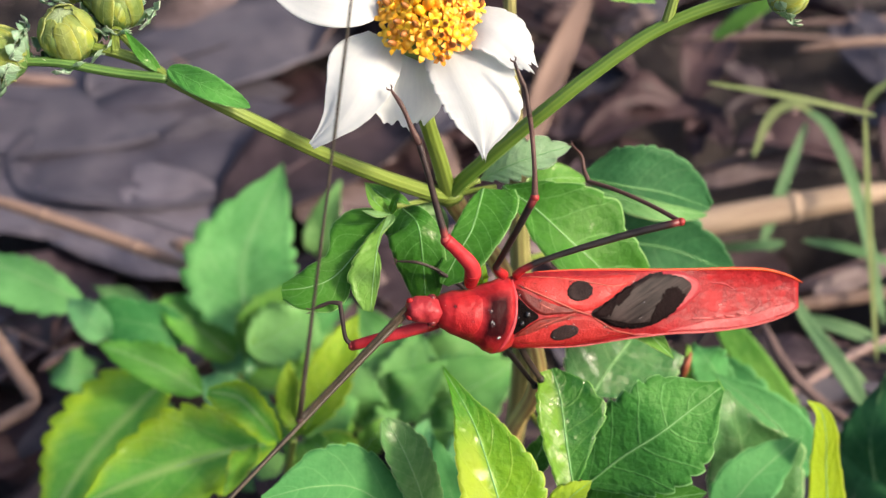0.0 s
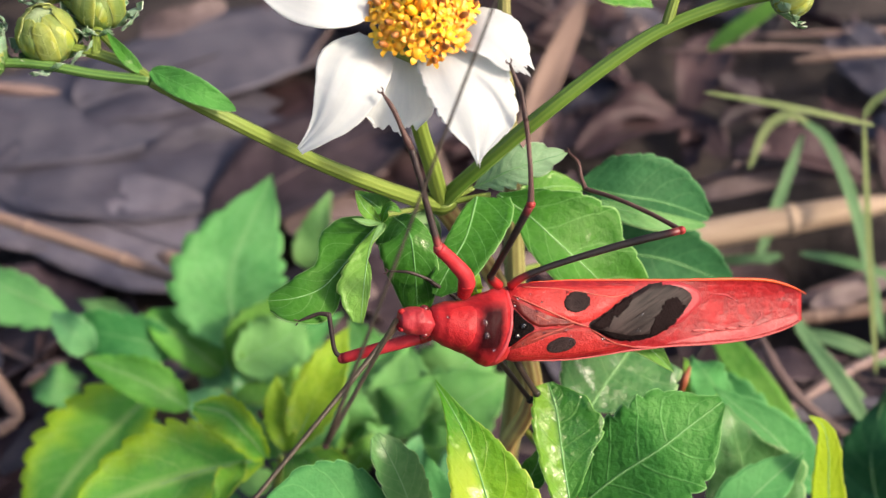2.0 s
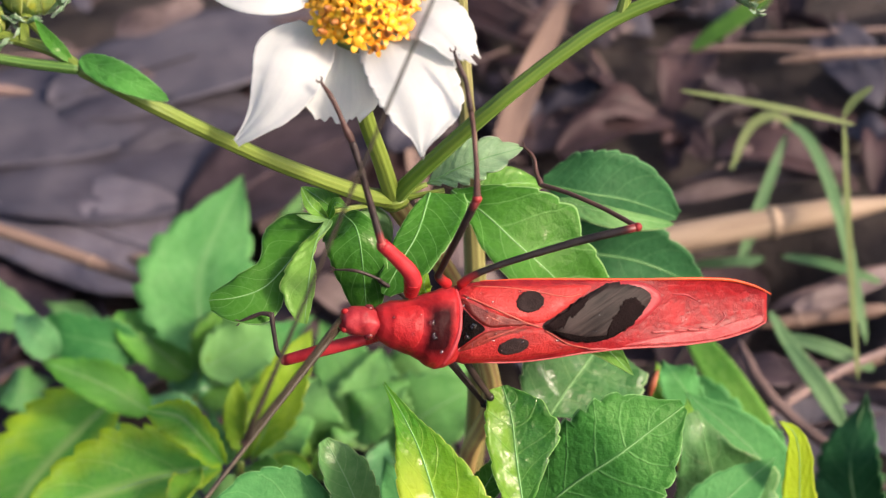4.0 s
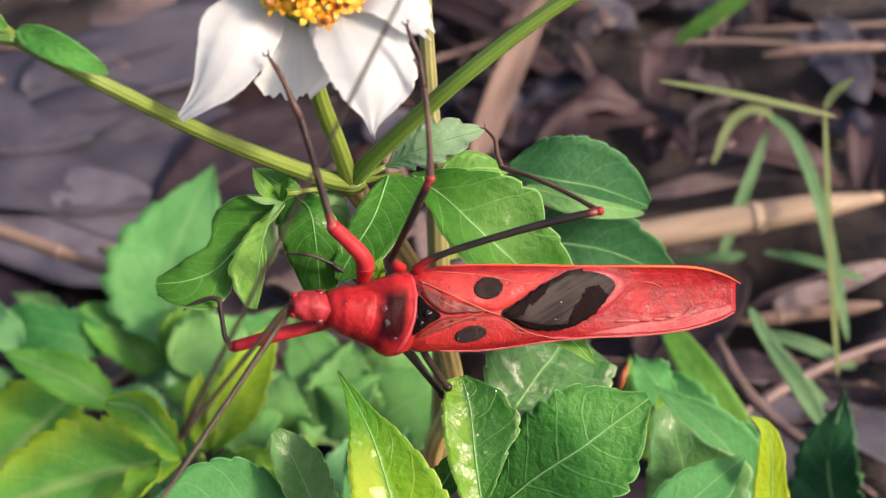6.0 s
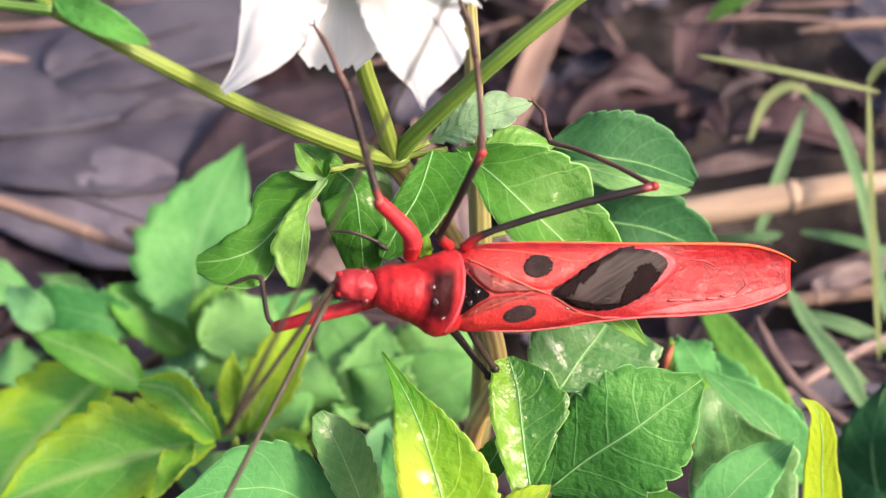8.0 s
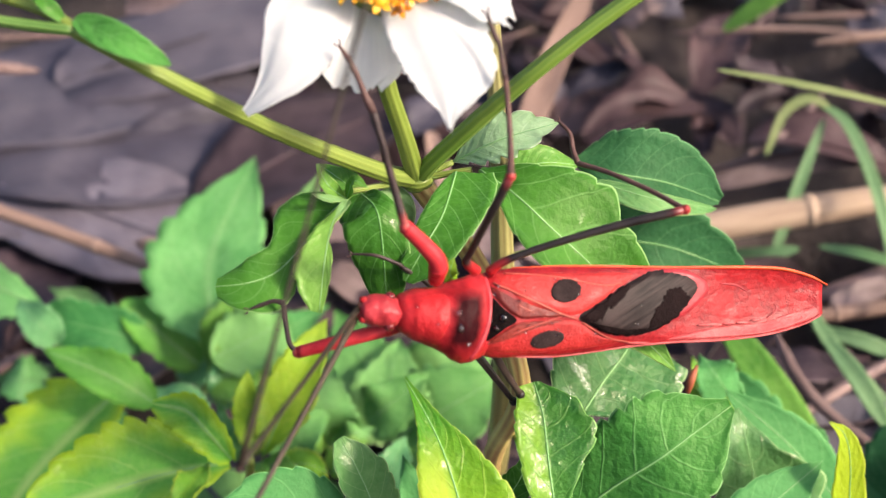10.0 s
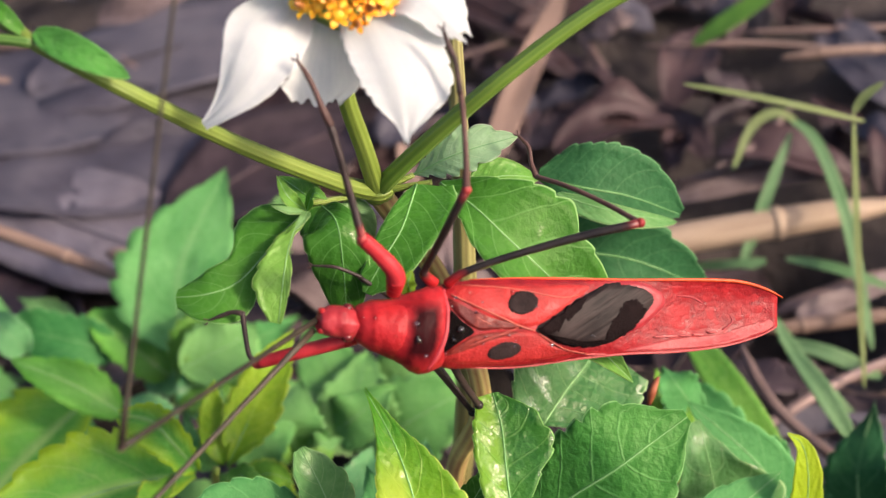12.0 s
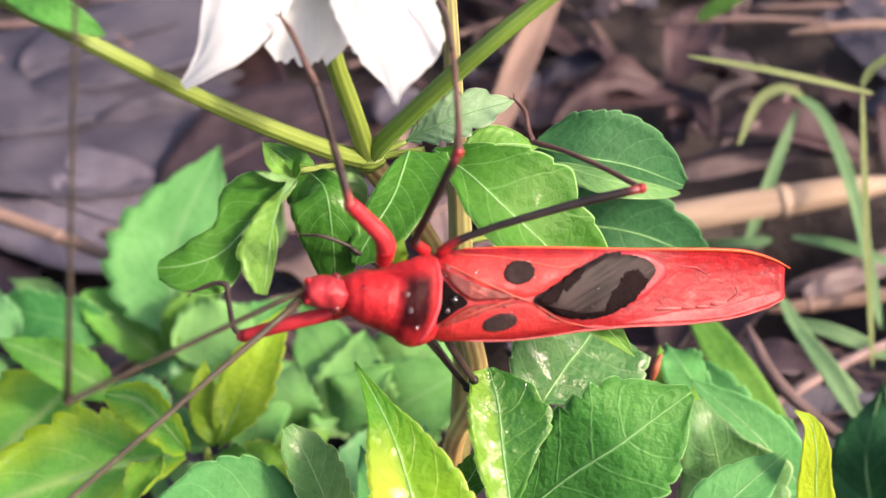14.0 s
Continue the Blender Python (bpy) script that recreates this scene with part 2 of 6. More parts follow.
LEAF_GOLD = leaf_material("leaf_gold", (0.20, 0.36, 0.008), (0.33, 0.46, 0.015), (0.42, 0.52, 0.10), damp=-0.1)
# yellow left half paints sun on the folded blade; greener tip is its own
LEAF_YOUNG = leaf_material("leaf_young", (0.085, 0.26, 0.010), (0.19, 0.38, 0.014), (0.38, 0.52, 0.10), tip=(0.06, 0.25, 0.016), sunlit_tint=(0.42, 0.50, 0.03), damp=-0.03, film_gain=0.3)
LEAF_PALE = leaf_material("leaf_pale", (0.096, 0.27, 0.0807), (0.212, 0.4, 0.153), (0.302, 0.48, 0.215), rough=0.5, damp=0.03)
LEAF_BACK = leaf_material("leaf_back", (0.065, 0.27, 0.070), (0.165, 0.43, 0.15), (0.28, 0.52, 0.22), rough=0.5, edge=0.7, veins=6.0, slant=0.8, rib=18.0, rib_gain=1.0)
STEM_OLD = striped_material("old_stem", (0.14, 0.125, 0.04), (0.32, 0.30, 0.11), 9.0)
STEM_TAN = striped_material("tan_stem", (0.28, 0.13, 0.05), (0.60, 0.53, 0.18), 8.0)
STEM_GREEN = striped_material("green_stem", (0.05, 0.13, 0.02), (0.15, 0.26, 0.06), 7.0)
STEM_LEAFY = striped_material("leafy_stem", (0.095, 0.185, 0.02), (0.185, 0.285, 0.045), 9.0)
STEM = striped_material("stem", (0.125, 0.185, 0.024), (0.205, 0.262, 0.048), 9.0)
PETAL = petal_material()
FLORET = plain_material("floret", (0.72, 0.27, 0.006), (0.94, 0.56, 0.02), 500.0, 0.45, 0.3, 0.0002, rand=0.6)
KNEE_BROWN = plain_material("withered_red", (0.16, 0.035, 0.015), (0.34, 0.09, 0.03), 400.0, 0.6)
ANTHER = plain_material("anther", (0.20, 0.06, 0.01), (0.34, 0.13, 0.02), 600.0, 0.5)
RED = plain_material("bug_red", (0.15, 0.004, 0.007), (0.40, 0.017, 0.019), 300.0, 0.42, 0.8, 0.0005, spread=(0.30, 0.72), gloss=0.2, wet=0.2)
BLACK = plain_material("bug_black", (0.004, 0.0025, 0.0025), (0.012, 0.007, 0.007), 700.0, 0.5, 0.9, 0.0004, gloss=0.02)
def dead_material(name, dark, mid, light):
    """A withered leaf: blotches, faint veins, a dull sheen from damp."""
    m, n, l, b = nodes_of(name)
    uv = n.new("ShaderNodeUVMap")
    sep = n.new("ShaderNodeSeparateXYZ")
    l.new(uv.outputs[0], sep.inputs[0])
    across = math_node(n, l, "ABSOLUTE", math_node(n, l, "SUBTRACT", sep.outputs["Y"], 0.5))
    run = math_node(n, l, "SUBTRACT", sep.outputs["X"], math_node(n, l, "MULTIPLY", across, 0.5))
    tri = math_node(n, l, "PINGPONG", math_node(n, l, "MULTIPLY", run, 9.0), 0.5)
    rib = math_node(n, l, "SUBTRACT", 1.0, math_node(n, l, "MULTIPLY", across, 40.0), True)
    lines = math_node(n, l, "MAXIMUM", rib, math_node(n, l, "SUBTRACT", 0.5, math_node(n, l, "MULTIPLY", tri, 6.0), True))
    big, fine = noise_of(n, l, 55.0, 5.0, 0.6), noise_of(n, l, 420.0, 4.0, 0.6)
    info = n.new("ShaderNodeObjectInfo")
    tone = math_node(n, l, "ADD", math_node(n, l, "MULTIPLY", big, 0.75), math_node(n, l, "MULTIPLY", fine, 0.3))
    tone = math_node(n, l, "ADD", tone, math_node(n, l, "MULTIPLY", math_node(n, l, "SUBTRACT", info.outputs["Random"], 0.5), 0.3))
    col = ramp(n, l, tone, [(0.3, dark), (0.5, mid), (0.75, light)])
    l.new(mix(n, l, math_node(n, l, "MULTIPLY", lines, 0.35), col, light), b.inputs["Base Color"])
    l.new(math_node(n, l, "ADD", math_node(n, l, "MULTIPLY", fine, 0.35), 0.42), b.inputs["Roughness"])
    b.inputs["Specular IOR Level"].default_value = 0.3
    h = math_node(n, l, "ADD", math_node(n, l, "MULTIPLY", tone, 1.0), math_node(n, l, "MULTIPLY", lines, -0.3))
    l.new(bump(n, l, h, 0.6, 0.0008), b.inputs["Normal"])
    return m


DEAD_GREY = dead_material("dead_leaf_grey", (0.0186, 0.0160, 0.0222), (0.0474, 0.0428, 0.0580), (0.0876, 0.0790, 0.0935))
DEAD_BROWN = dead_material("dead_leaf_brown", (0.0142, 0.00855, 0.00976), (0.0399, 0.0256, 0.0305), (0.0902, 0.0589, 0.0647))
DEAD_RED = dead_material("dead_leaf_red", (0.0076, 0.0038, 0.00488), (0.0247, 0.0114, 0.0122), (0.057, 0.0314, 0.0329))
DEAD_TAN = dead_material("dead_leaf_tan", (0.0475, 0.0323, 0.0317), (0.114, 0.0808, 0.0769), (0.209, 0.157, 0.152))
DEAD_PALE = dead_material("dead_leaf_pale", (0.057, 0.0500, 0.0640), (0.114, 0.101, 0.121), (0.18, 0.161, 0.187))
STICK = plain_material("twig", (0.085, 0.051, 0.0441), (0.221, 0.145, 0.127), 1.0, 0.6, 0.5, 0.0004, stretch=(4.25, 10.2, 0.98))
LEAF_TWO = leaf_material("leaf_two_tone", (0.050, 0.27, 0.030), (0.15, 0.44, 0.07), (0.44, 0.62, 0.22), rough=0.45, margin=(0.38, 0.57, 0.016), rib=13.0, rib_gain=1.5, edge=0.7, slant=0.8, veins=5.0)
LEAF_GREEN = leaf_material("leaf_green", (0.044, 0.225, 0.03), (0.125, 0.36, 0.07), (0.30, 0.49, 0.17), rough=0.42, rib=16.0, rib_gain=1.2, edge=0.7, veins=5.0, slant=0.8, margin=(0.10, 0.34, 0.03))
LEAF_COOL = leaf_material("leaf_cool", (0.06, 0.25, 0.09), (0.155, 0.40, 0.17), (0.24, 0.45, 0.24), rough=0.5)
LEAF_WET = leaf_material("leaf_wet", (0.034, 0.150, 0.038), (0.098, 0.26, 0.085), (0.30, 0.48, 0.22), rough=0.36, relief=0.6, damp=0.0, veins=5.0, film_gain=0.4)
LEAF_LIME = leaf_material("leaf_lime", (0.0954, 0.32, 0.0273), (0.223, 0.49, 0.0546), (0.509, 0.56, 0.0546), rough=0.5, edge=0.40, edge_gain=9.0)
BUD = bud_material()
BUD_SCALE = leaf_material("bud_scale", (0.13, 0.22, 0.05), (0.30, 0.36, 0.10), (0.36, 0.42, 0.20), rough=0.45, veins=3.0, slant=0.2, margin=(0.34, 0.36, 0.05))
BRACT = leaf_material("bract", (0.16, 0.33, 0.18), (0.34, 0.50, 0.36), (0.40, 0.54, 0.38), rough=0.45)
RED_PALE = plain_material("bug_red_pale", (0.25, 0.018, 0.024), (0.40, 0.044, 0.052), 300.0, 0.42, 0.6, 0.0003, gloss=0.3, wet=0.2)
CLAVUS = plain_material("wing_inner", (0.085, 0.006, 0.005), (0.23, 0.030, 0.018), 420.0, 0.4, 0.8, 0.0004, gloss=0.2, wet=0.2)
HIND_FOLD = plain_material("hind_fold", (0.17, 0.004, 0.007), (0.40, 0.020, 0.022), 130.0, 0.4, 0.55, 0.0007, spread=(0.34, 0.68), gloss=0.14, wet=0.06)
HEAD_RED = plain_material("bug_head", (0.11, 0.004, 0.008), (0.30, 0.022, 0.028), 330.0, 0.42, 0.6, 0.0005, spread=(0.36, 0.62), gloss=0.25, wet=0.2)
ORANGE = plain_material("bug_orange", (0.55, 0.05, 0.01), (0.66, 0.10, 0.015), 300.0, 0.4, 0.2, 0.0002, gloss=0.3)
WING = plain_material("bug_wing", (0.17, 0.007, 0.007), (0.38, 0.024, 0.021), 420.0, 0.4, 0.9, 0.0005, gloss=0.2, wet=0.2)
SPOT = plain_material("wing_spot", (0.010, 0.006, 0.006), (0.034, 0.022, 0.021), 800.0, 0.5, 0.9, 0.0004, gloss=0.05)
WING_VEIN = plain_material("wing_vein", (0.26, 0.035, 0.025), (0.38, 0.085, 0.055), 420.0, 0.45, 0.2, 0.0002, gloss=0.3)
KNEE = plain_material("bug_knee", (0.20, 0.012, 0.012), (0.36, 0.05, 0.045), 420.0, 0.45, 0.2, 0.0002, gloss=0.3)
FLAP = plain_material("bug_flap", (0.28, 0.030, 0.032), (0.46, 0.105, 0.10), 500.0, 0.42, 0.6, 0.0004, gloss=0.25)
FEMUR = plain_material("bug_femur", (0.30, 0.010, 0.016), (0.52, 0.04, 0.045), 300.0, 0.45, 0.5, 0.0003, gloss=0.25, wet=0.2)
EYE_RED = plain_material("bug_eye", (0.06, 0.004, 0.006), (0.14, 0.010, 0.012), 400.0, 0.25, 0.1, 0.0001)
LEG = plain_material("bug_leg", (0.012, 0.008, 0.008), (0.045, 0.028, 0.024), 500.0, 0.45, 0.4, 0.0002, gloss=0.3)
LEG_BROWN = plain_material("bug_leg_brown", (0.03, 0.015, 0.013), (0.11, 0.055, 0.045), 500.0, 0.45, 0.4, 0.0002, gloss=0.3)
FEELER = plain_material("bug_feeler", (0.018, 0.014, 0.009), (0.058, 0.044, 0.028), 500.0, 0.5, 0.3, 0.0002, gloss=0.3)


def membrane_material():
    """Silky wing tip with fine slanting streaks."""
    m, n, l, b = nodes_of("wing_membrane")
    c = n.new("ShaderNodeTexCoord")
    k = n.new("ShaderNodeMapping")
    k.inputs["Rotation"].default_value = (0, 0, radians(-30))
    l.new(c.outputs["Object"], k.inputs["Vector"])
    k2 = n.new("ShaderNodeMapping")
    k2.inputs["Scale"].default_value = (90, 1300, 90)
    l.new(k.outputs["Vector"], k2.inputs["Vector"])
    streak = noise_of(n, l, 1.6, 4.0, 0.6, k2.outputs["Vector"])
    big = noise_of(n, l, 220.0, 3.0)
    tone = math_node(n, l, "ADD", math_node(n, l, "MULTIPLY", streak, 0.6), math_node(n, l, "MULTIPLY", big, 0.4))
    l.new(ramp(n, l, tone, [(0.36, (0.007, 0.005, 0.005)), (0.63, (0.038, 0.027, 0.025))]), b.inputs["Base Color"])
    b.inputs["Roughness"].default_value = 0.45
    b.inputs["Specular IOR Level"].default_value = 0.08
    l.new(bump(n, l, tone, 0.7, 0.0003), b.inputs["Normal"])
    return m


def leg_material(name, root, middle, end, root_reach, end_reach):
    """A leg joint whose root and end fade into other tints along its length."""
    m, n, l, b = nodes_of(name)
    uv = n.new("ShaderNodeUVMap")
    sep = n.new("ShaderNodeSeparateXYZ")
    l.new(uv.outputs[0], sep.inputs[0])
    grain = noise_of(n, l, 700.0, 4.0)
    x = math_node(n, l, "ADD", sep.outputs["X"], math_node(n, l, "MULTIPLY", math_node(n, l, "SUBTRACT", grain, 0.5), 0.08))
    dark = ramp(n, l, grain, [(0.3, tuple(v * 0.5 for v in middle)), (0.7, tuple(v * 1.6 for v in middle))])
    first = math_node(n, l, "MULTIPLY", math_node(n, l, "SUBTRACT", x, root_reach * 0.5), 1.5 / root_reach, True)
    last = math_node(n, l, "MULTIPLY", math_node(n, l, "SUBTRACT", x, 1 - end_reach), 1.2 / end_reach, True)
    col = mix(n, l, first, root, dark)
    l.new(mix(n, l, last, col, end), b.inputs["Base Color"])
    b.inputs["Roughness"].default_value = 0.4
    b.inputs["Specular IOR Level"].default_value = 0.35
    l.new(bump(n, l, grain, 0.5, 0.0002), b.inputs["Normal"])
    return m


THIGH = leg_material("bug_thigh", (0.34, 0.010, 0.012), (0.015, 0.011, 0.010), (0.16, 0.02, 0.02), 0.26, 0.07)
SHIN = leg_material("bug_shin", (0.22, 0.035, 0.032), (0.030, 0.019, 0.017), (0.04, 0.024, 0.02), 0.12, 0.05)


def pronotum_material(middle, foot):
    """Red plate with a soft-edged blackish band across it; middle and foot of the band in body mm."""
    m, n, l, b = nodes_of("pronotum")
    c = n.new("ShaderNodeTexCoord")
    sep = n.new("ShaderNodeSeparateXYZ")
    l.new(c.outputs["Object"], sep.inputs[0])
    lean = (foot[0] - middle[0]) / (foot[1] - middle[1])
    big, fine = noise_of(n, l, 300.0, 4.0), noise_of(n, l, 1500.0, 3.0)
    dx = math_node(n, l, "SUBTRACT", math_node(n, l, "SUBTRACT", sep.outputs["X"], middle[0] * MM), math_node(n, l, "MULTIPLY", math_node(n, l, "SUBTRACT", sep.outputs["Y"], middle[1] * MM), lean))
    dx = math_node(n, l, "ADD", dx, math_node(n, l, "MULTIPLY", math_node(n, l, "SUBTRACT", big, 0.5), 0.0012))
    dx = math_node(n, l, "ABSOLUTE", dx)
    dy = math_node(n, l, "MULTIPLY", math_node(n, l, "ABSOLUTE", math_node(n, l, "SUBTRACT", sep.outputs["Y"], middle[1] * MM)), 0.5)
    far = math_node(n, l, "SMOOTH_MAX", dx, dy)
    far.node.inputs[2].default_value = 0.0006
    band = math_node(n, l, "MULTIPLY", math_node(n, l, "SUBTRACT", 0.0019, far), 1100.0, True)
    red = ramp(n, l, math_node(n, l, "ADD", math_node(n, l, "MULTIPLY", big, 0.7), math_node(n, l, "MULTIPLY", fine, 0.3)), [(0.34, (0.15, 0.004, 0.007)), (0.66, (0.38, 0.017, 0.02))])
    l.new(mix(n, l, math_node(n, l, "MULTIPLY", band, 0.95), red, (0.010, 0.003, 0.004)), b.inputs["Base Color"])
    b.inputs["Roughness"].default_value = 0.4
    l.new(math_node(n, l, "SUBTRACT", 0.2, math_node(n, l, "MULTIPLY", band, 0.17)), b.inputs["Specular IOR Level"])
    l.new(bump(n, l, math_node(n, l, "ADD", big, math_node(n, l, "MULTIPLY", fine, 0.5)), 0.6, 0.0003), b.inputs["Normal"])
    return m


def dew_material():
    m, n, l, b = nodes_of("dew")
    b.inputs["Transmission Weight"].default_value = 1.0
    b.inputs["Roughness"].default_value = 0.03
    b.inputs["Coat Weight"].default_value = 1.0
    b.inputs["Coat Roughness"].default_value = 0.08
    b.inputs["IOR"].default_value = 1.33
    return m


MIDRIB = plain_material("leaf_rib", (0.12, 0.32, 0.08), (0.24, 0.44, 0.16), 400.0, 0.5, 0.2, 0.0002)
MEMBRANE, DEW = membrane_material(), dew_material()
STRAW = plain_material("dry_straw", (0.136, 0.085, 0.0637), (0.272, 0.187, 0.147), 1.0, 0.6, 0.4, 0.0003, stretch=(3.4, 13.6, 0.98), gloss=0.3)
GRASS = leaf_material("grass_blade", (0.07, 0.19, 0.075), (0.17, 0.31, 0.15), (0.22, 0.36, 0.19), rough=0.5, veins=0.0)
GRASS_YELLOW = leaf_material("grass_stalk", (0.14, 0.20, 0.07), (0.25, 0.31, 0.13), (0.30, 0.36, 0.18), rough=0.5, veins=0.0)
STRAW_PALE = plain_material("pale_straw", (0.24, 0.165, 0.11), (0.44, 0.33, 0.23), 1.0, 0.6, 0.4, 0.0003, stretch=(4.0, 16.0, 1.0), gloss=0.3)
SOIL = plain_material("soil", (0.012, 0.009, 0.008), (0.05, 0.036, 0.032), 90.0, 0.85, 1.0, 0.004)


# ---- builders ----


def thing(name, at, label, category, group="", kind="", m=None):
    """An empty at the base of a thing that has parts."""
    ob = new(name)
    ob.matrix_basis = m if m is not None else Matrix.Translation(at)
    ob.empty_display_size = 0.005
    return tagged(ob, label, category, group, kind)


def base_of(ob):
    return base_of(ob.parent) @ ob.matrix_basis if ob.parent else ob.matrix_basis.copy()


def mesh_of(name, verts, faces, material, uvs=None, smooth=True):
    me = bpy.data.meshes.new(name)
    me.from_pydata([tuple(v) for v in verts], [], faces)
    me.materials.append(material)
    if uvs is not None:
        layer = me.uv_layers.new(name="UVMap")
        for lp in me.loops:
            layer.data[lp.index].uv = uvs[lp.vertex_index]
    if smooth:
        me.polygons.foreach_set("use_smooth", [True] * len(me.polygons))
    me.update()
    return me


def part(name, geo, material, parent=None, label="", at=None):
    """A mesh object from world-space geometry, under a thing or standing for itself."""
    verts, faces, uvs = geo
    if parent is not None:
        inv = base_of(parent).inverted()
        ob = new(name, mesh_of(name, [inv @ Vector(v) for v in verts], faces, material, uvs))
        ob.parent = parent
    else:
        o = Vector(at if at is not None else verts[0])
        ob = new(name, mesh_of(name, [Vector(v) - o for v in verts], faces, material, uvs))
        ob.matrix_basis = Matrix.Translation(o)
    return tagged(ob, label)


def spline(pts, n):
    """n + 1 points evenly over a smooth curve through pts."""
    pts = [Vector(p) for p in pts]
    ext = [pts[0] * 2 - pts[1]] + pts + [pts[-1] * 2 - pts[-2]]
    out = []
    for i in range(n + 1):
        u = i / n * (len(pts) - 1)
        k = min(int(u), len(pts) - 2)
        t = u - k
        a, b, c, d = ext[k : k + 4]
        out.append(0.5 * ((2 * b) + (c - a) * t + (2 * a - 5 * b + 4 * c - d) * t * t + (3 * b - a - 3 * c + d) * t**3))
    return out


def value_at(table, s):
    if not isinstance(table, (list, tuple)):
        return table
    u = s * (len(table) - 1)
    k = min(int(u), len(table) - 2)
    return table[k] + (table[k + 1] - table[k]) * (u - k)


def smooth_at(table, s):
    """A smooth curve through evenly spaced values."""
    u = s * (len(table) - 1)
    k = min(int(u), len(table) - 2)
    t = u - k
    a, b, c, d = (table[min(max(q, 0), len(table) - 1)] for q in (k - 1, k, k + 1, k + 2))
    return max(0.02, 0.5 * (2 * b + (c - a) * t + (2 * a - 5 * b + 4 * c - d) * t * t + (3 * b - a - 3 * c + d) * t**3))


def leaf_geo(mid, width, face=FACE, fold=0.25, teeth=0, bite=0.16, wave=0.0, belly=0.42, power=0.9, bend=0.0, thick=0.18, ns=44, nh=5, seed=0, left=1.0, right=1.0, blunt=0.0, ragged=0.0, outline=None, fold_left=None, pleat=0.0):
    """A blade along the midrib mid (layout mm): ovate outline (or half widths in mm along it), teeth, a fold along the rib, waves and thickness."""
    rng = random.Random(seed)
    ns = max(ns, teeth * 10)
    line = [G(p) for p in spline(mid, ns)]
    normal0 = D(face)
    ph = rng.uniform(0, 6.28)
    top, uvs = [], []
    k0 = math.log(0.5) / math.log(belly)
    nt = 2 * nh
    for i, p in enumerate(line):
        s = i / ns
        tan = (line[min(i + 1, ns)] - line[max(i - 1, 0)]).normalized()
        side = tan.cross(normal0).normalized()
        nor = side.cross(tan).normalized()
        w = width * 0.5 * max(0.0, math.sin(math.pi * min(1.0, max(0.0, s)) ** k0)) ** power
        w = max(w, width * 0.5 * (max(0.03, blunt) if s > 0.5 else 0.05)) * MM
        near_tip = max(0.0, (s - 0.72) / 0.28) ** 2
        for j in range(nt + 1):
            t = (j - nh) / nh
            edge = 1.0
            if teeth:
                saw = (s * teeth + 0.13 * math.sin(9 * s + ph)) % 1.0
                edge = 1 - bite * abs(t) ** 3 * (1 - saw) ** 2.2 * (1 if 0.1 < s < 0.985 else 0)
            r = t * w * edge * (right if t > 0 else left)
            if outline:
                r = t * smooth_at(outline[1 if t > 0 else 0], s) * MM * edge
            up = abs(r) * (fold if t >= 0 or fold_left is None else fold_left) + bend * r * r / (width * 0.5 * MM) - 0.10 * abs(r) * math.sin(abs(t) * 3.0)
            up += wave * MM * abs(t) ** 1.5 * math.sin(s * 11 + ph + (1.4 if t > 0 else 0))
            lift = tan * (-abs(r) * 0.12)
            up += pleat * MM * math.cos(t * 9.4 + ph) * (0.25 + 0.75 * s) * (1 - 0.5 * abs(t))
            if ragged:
                lift += tan * ragged * near_tip * MM * (math.sin(t * 7 + ph) * 0.6 + math.sin(t * 17 + 2 * ph) * 0.4 - 0.9 * abs(t) ** 2)
            top.append(p + side * r + nor * up + lift)
            uvs.append((s, t * 0.5 + 0.5))
    row = nt + 1
    count = len(top)
    verts = top + [v - normal0 * thick * MM for v in top]
    faces = []
    for i in range(ns):
        for j in range(nt):
            a = i * row + j
            faces.append((a, a + 1, a + row + 1, a + row))
            faces.append((count + a, count + a + row, count + a + row + 1, count + a + 1))
        for j in (0, nt):
            a = i * row + j
            q = (a, count + a, count + a + row, a + row)
            faces.append(q[::-1] if j == 0 else q)
    return verts, faces, uvs + uvs


def tube_geo(pts, radii, sides=12, n=24, grooves=0.0, layout=True, ribs=4):
    """A round or grooved stalk through pts (layout mm), radii in mm along it."""
    line = [G(p) if layout else Vector(p) for p in spline(pts, n)]
    verts, faces, uvs = [], [], []
    ref = None
    for i, p in enumerate(line):
        tan = (line[min(i + 1, n)] - line[max(i - 1, 0)]).normalized()
        if ref is None:
            ref = tan.orthogonal().normalized()
        ref = (ref - tan * ref.dot(tan)).normalized()
        other = tan.cross(ref)
        r = value_at(radii, i / n) * MM
        for j in range(sides):
            a = 2 * math.pi * j / sides
            q = r * (1 + grooves * math.cos(a * ribs))
            verts.append(p + ref * math.cos(a) * q + other * math.sin(a) * q)
            uvs.append((i / n, j / sides))
    for i in range(n):
        for j in range(sides):
            a, b = i * sides + j, i * sides + (j + 1) % sides
            faces.append((a, b, b + sides, a + sides))
    c0, c1 = len(verts), len(verts) + 1
    verts += [line[0], line[-1]]
    uvs += [(0, 0), (1, 0)]
    for j in range(sides):
        faces.append((c0, (j + 1) % sides, j))
        faces.append((c1, n * sides + j, n * sides + (j + 1) % sides))
    return verts, faces, uvs


def rib_geo(mid, width):
    """The raised midrib of a blade, just proud of it."""
    r = min(0.12, 0.035 + width * 0.0045)
    return tube_geo([Vector(p) + Vector((0, -0.03, 0)) for p in mid], [r * 1.3, r, r * 0.8, r * 0.4], sides=6, n=20)


def joined(*geos):
    verts, faces, uvs = [], [], []
    for v, f, u in geos:
        k = len(verts)
        verts += list(v)
        faces += [tuple(i + k for i in q) for q in f]
        uvs += list(u)
    return verts, faces, uvs


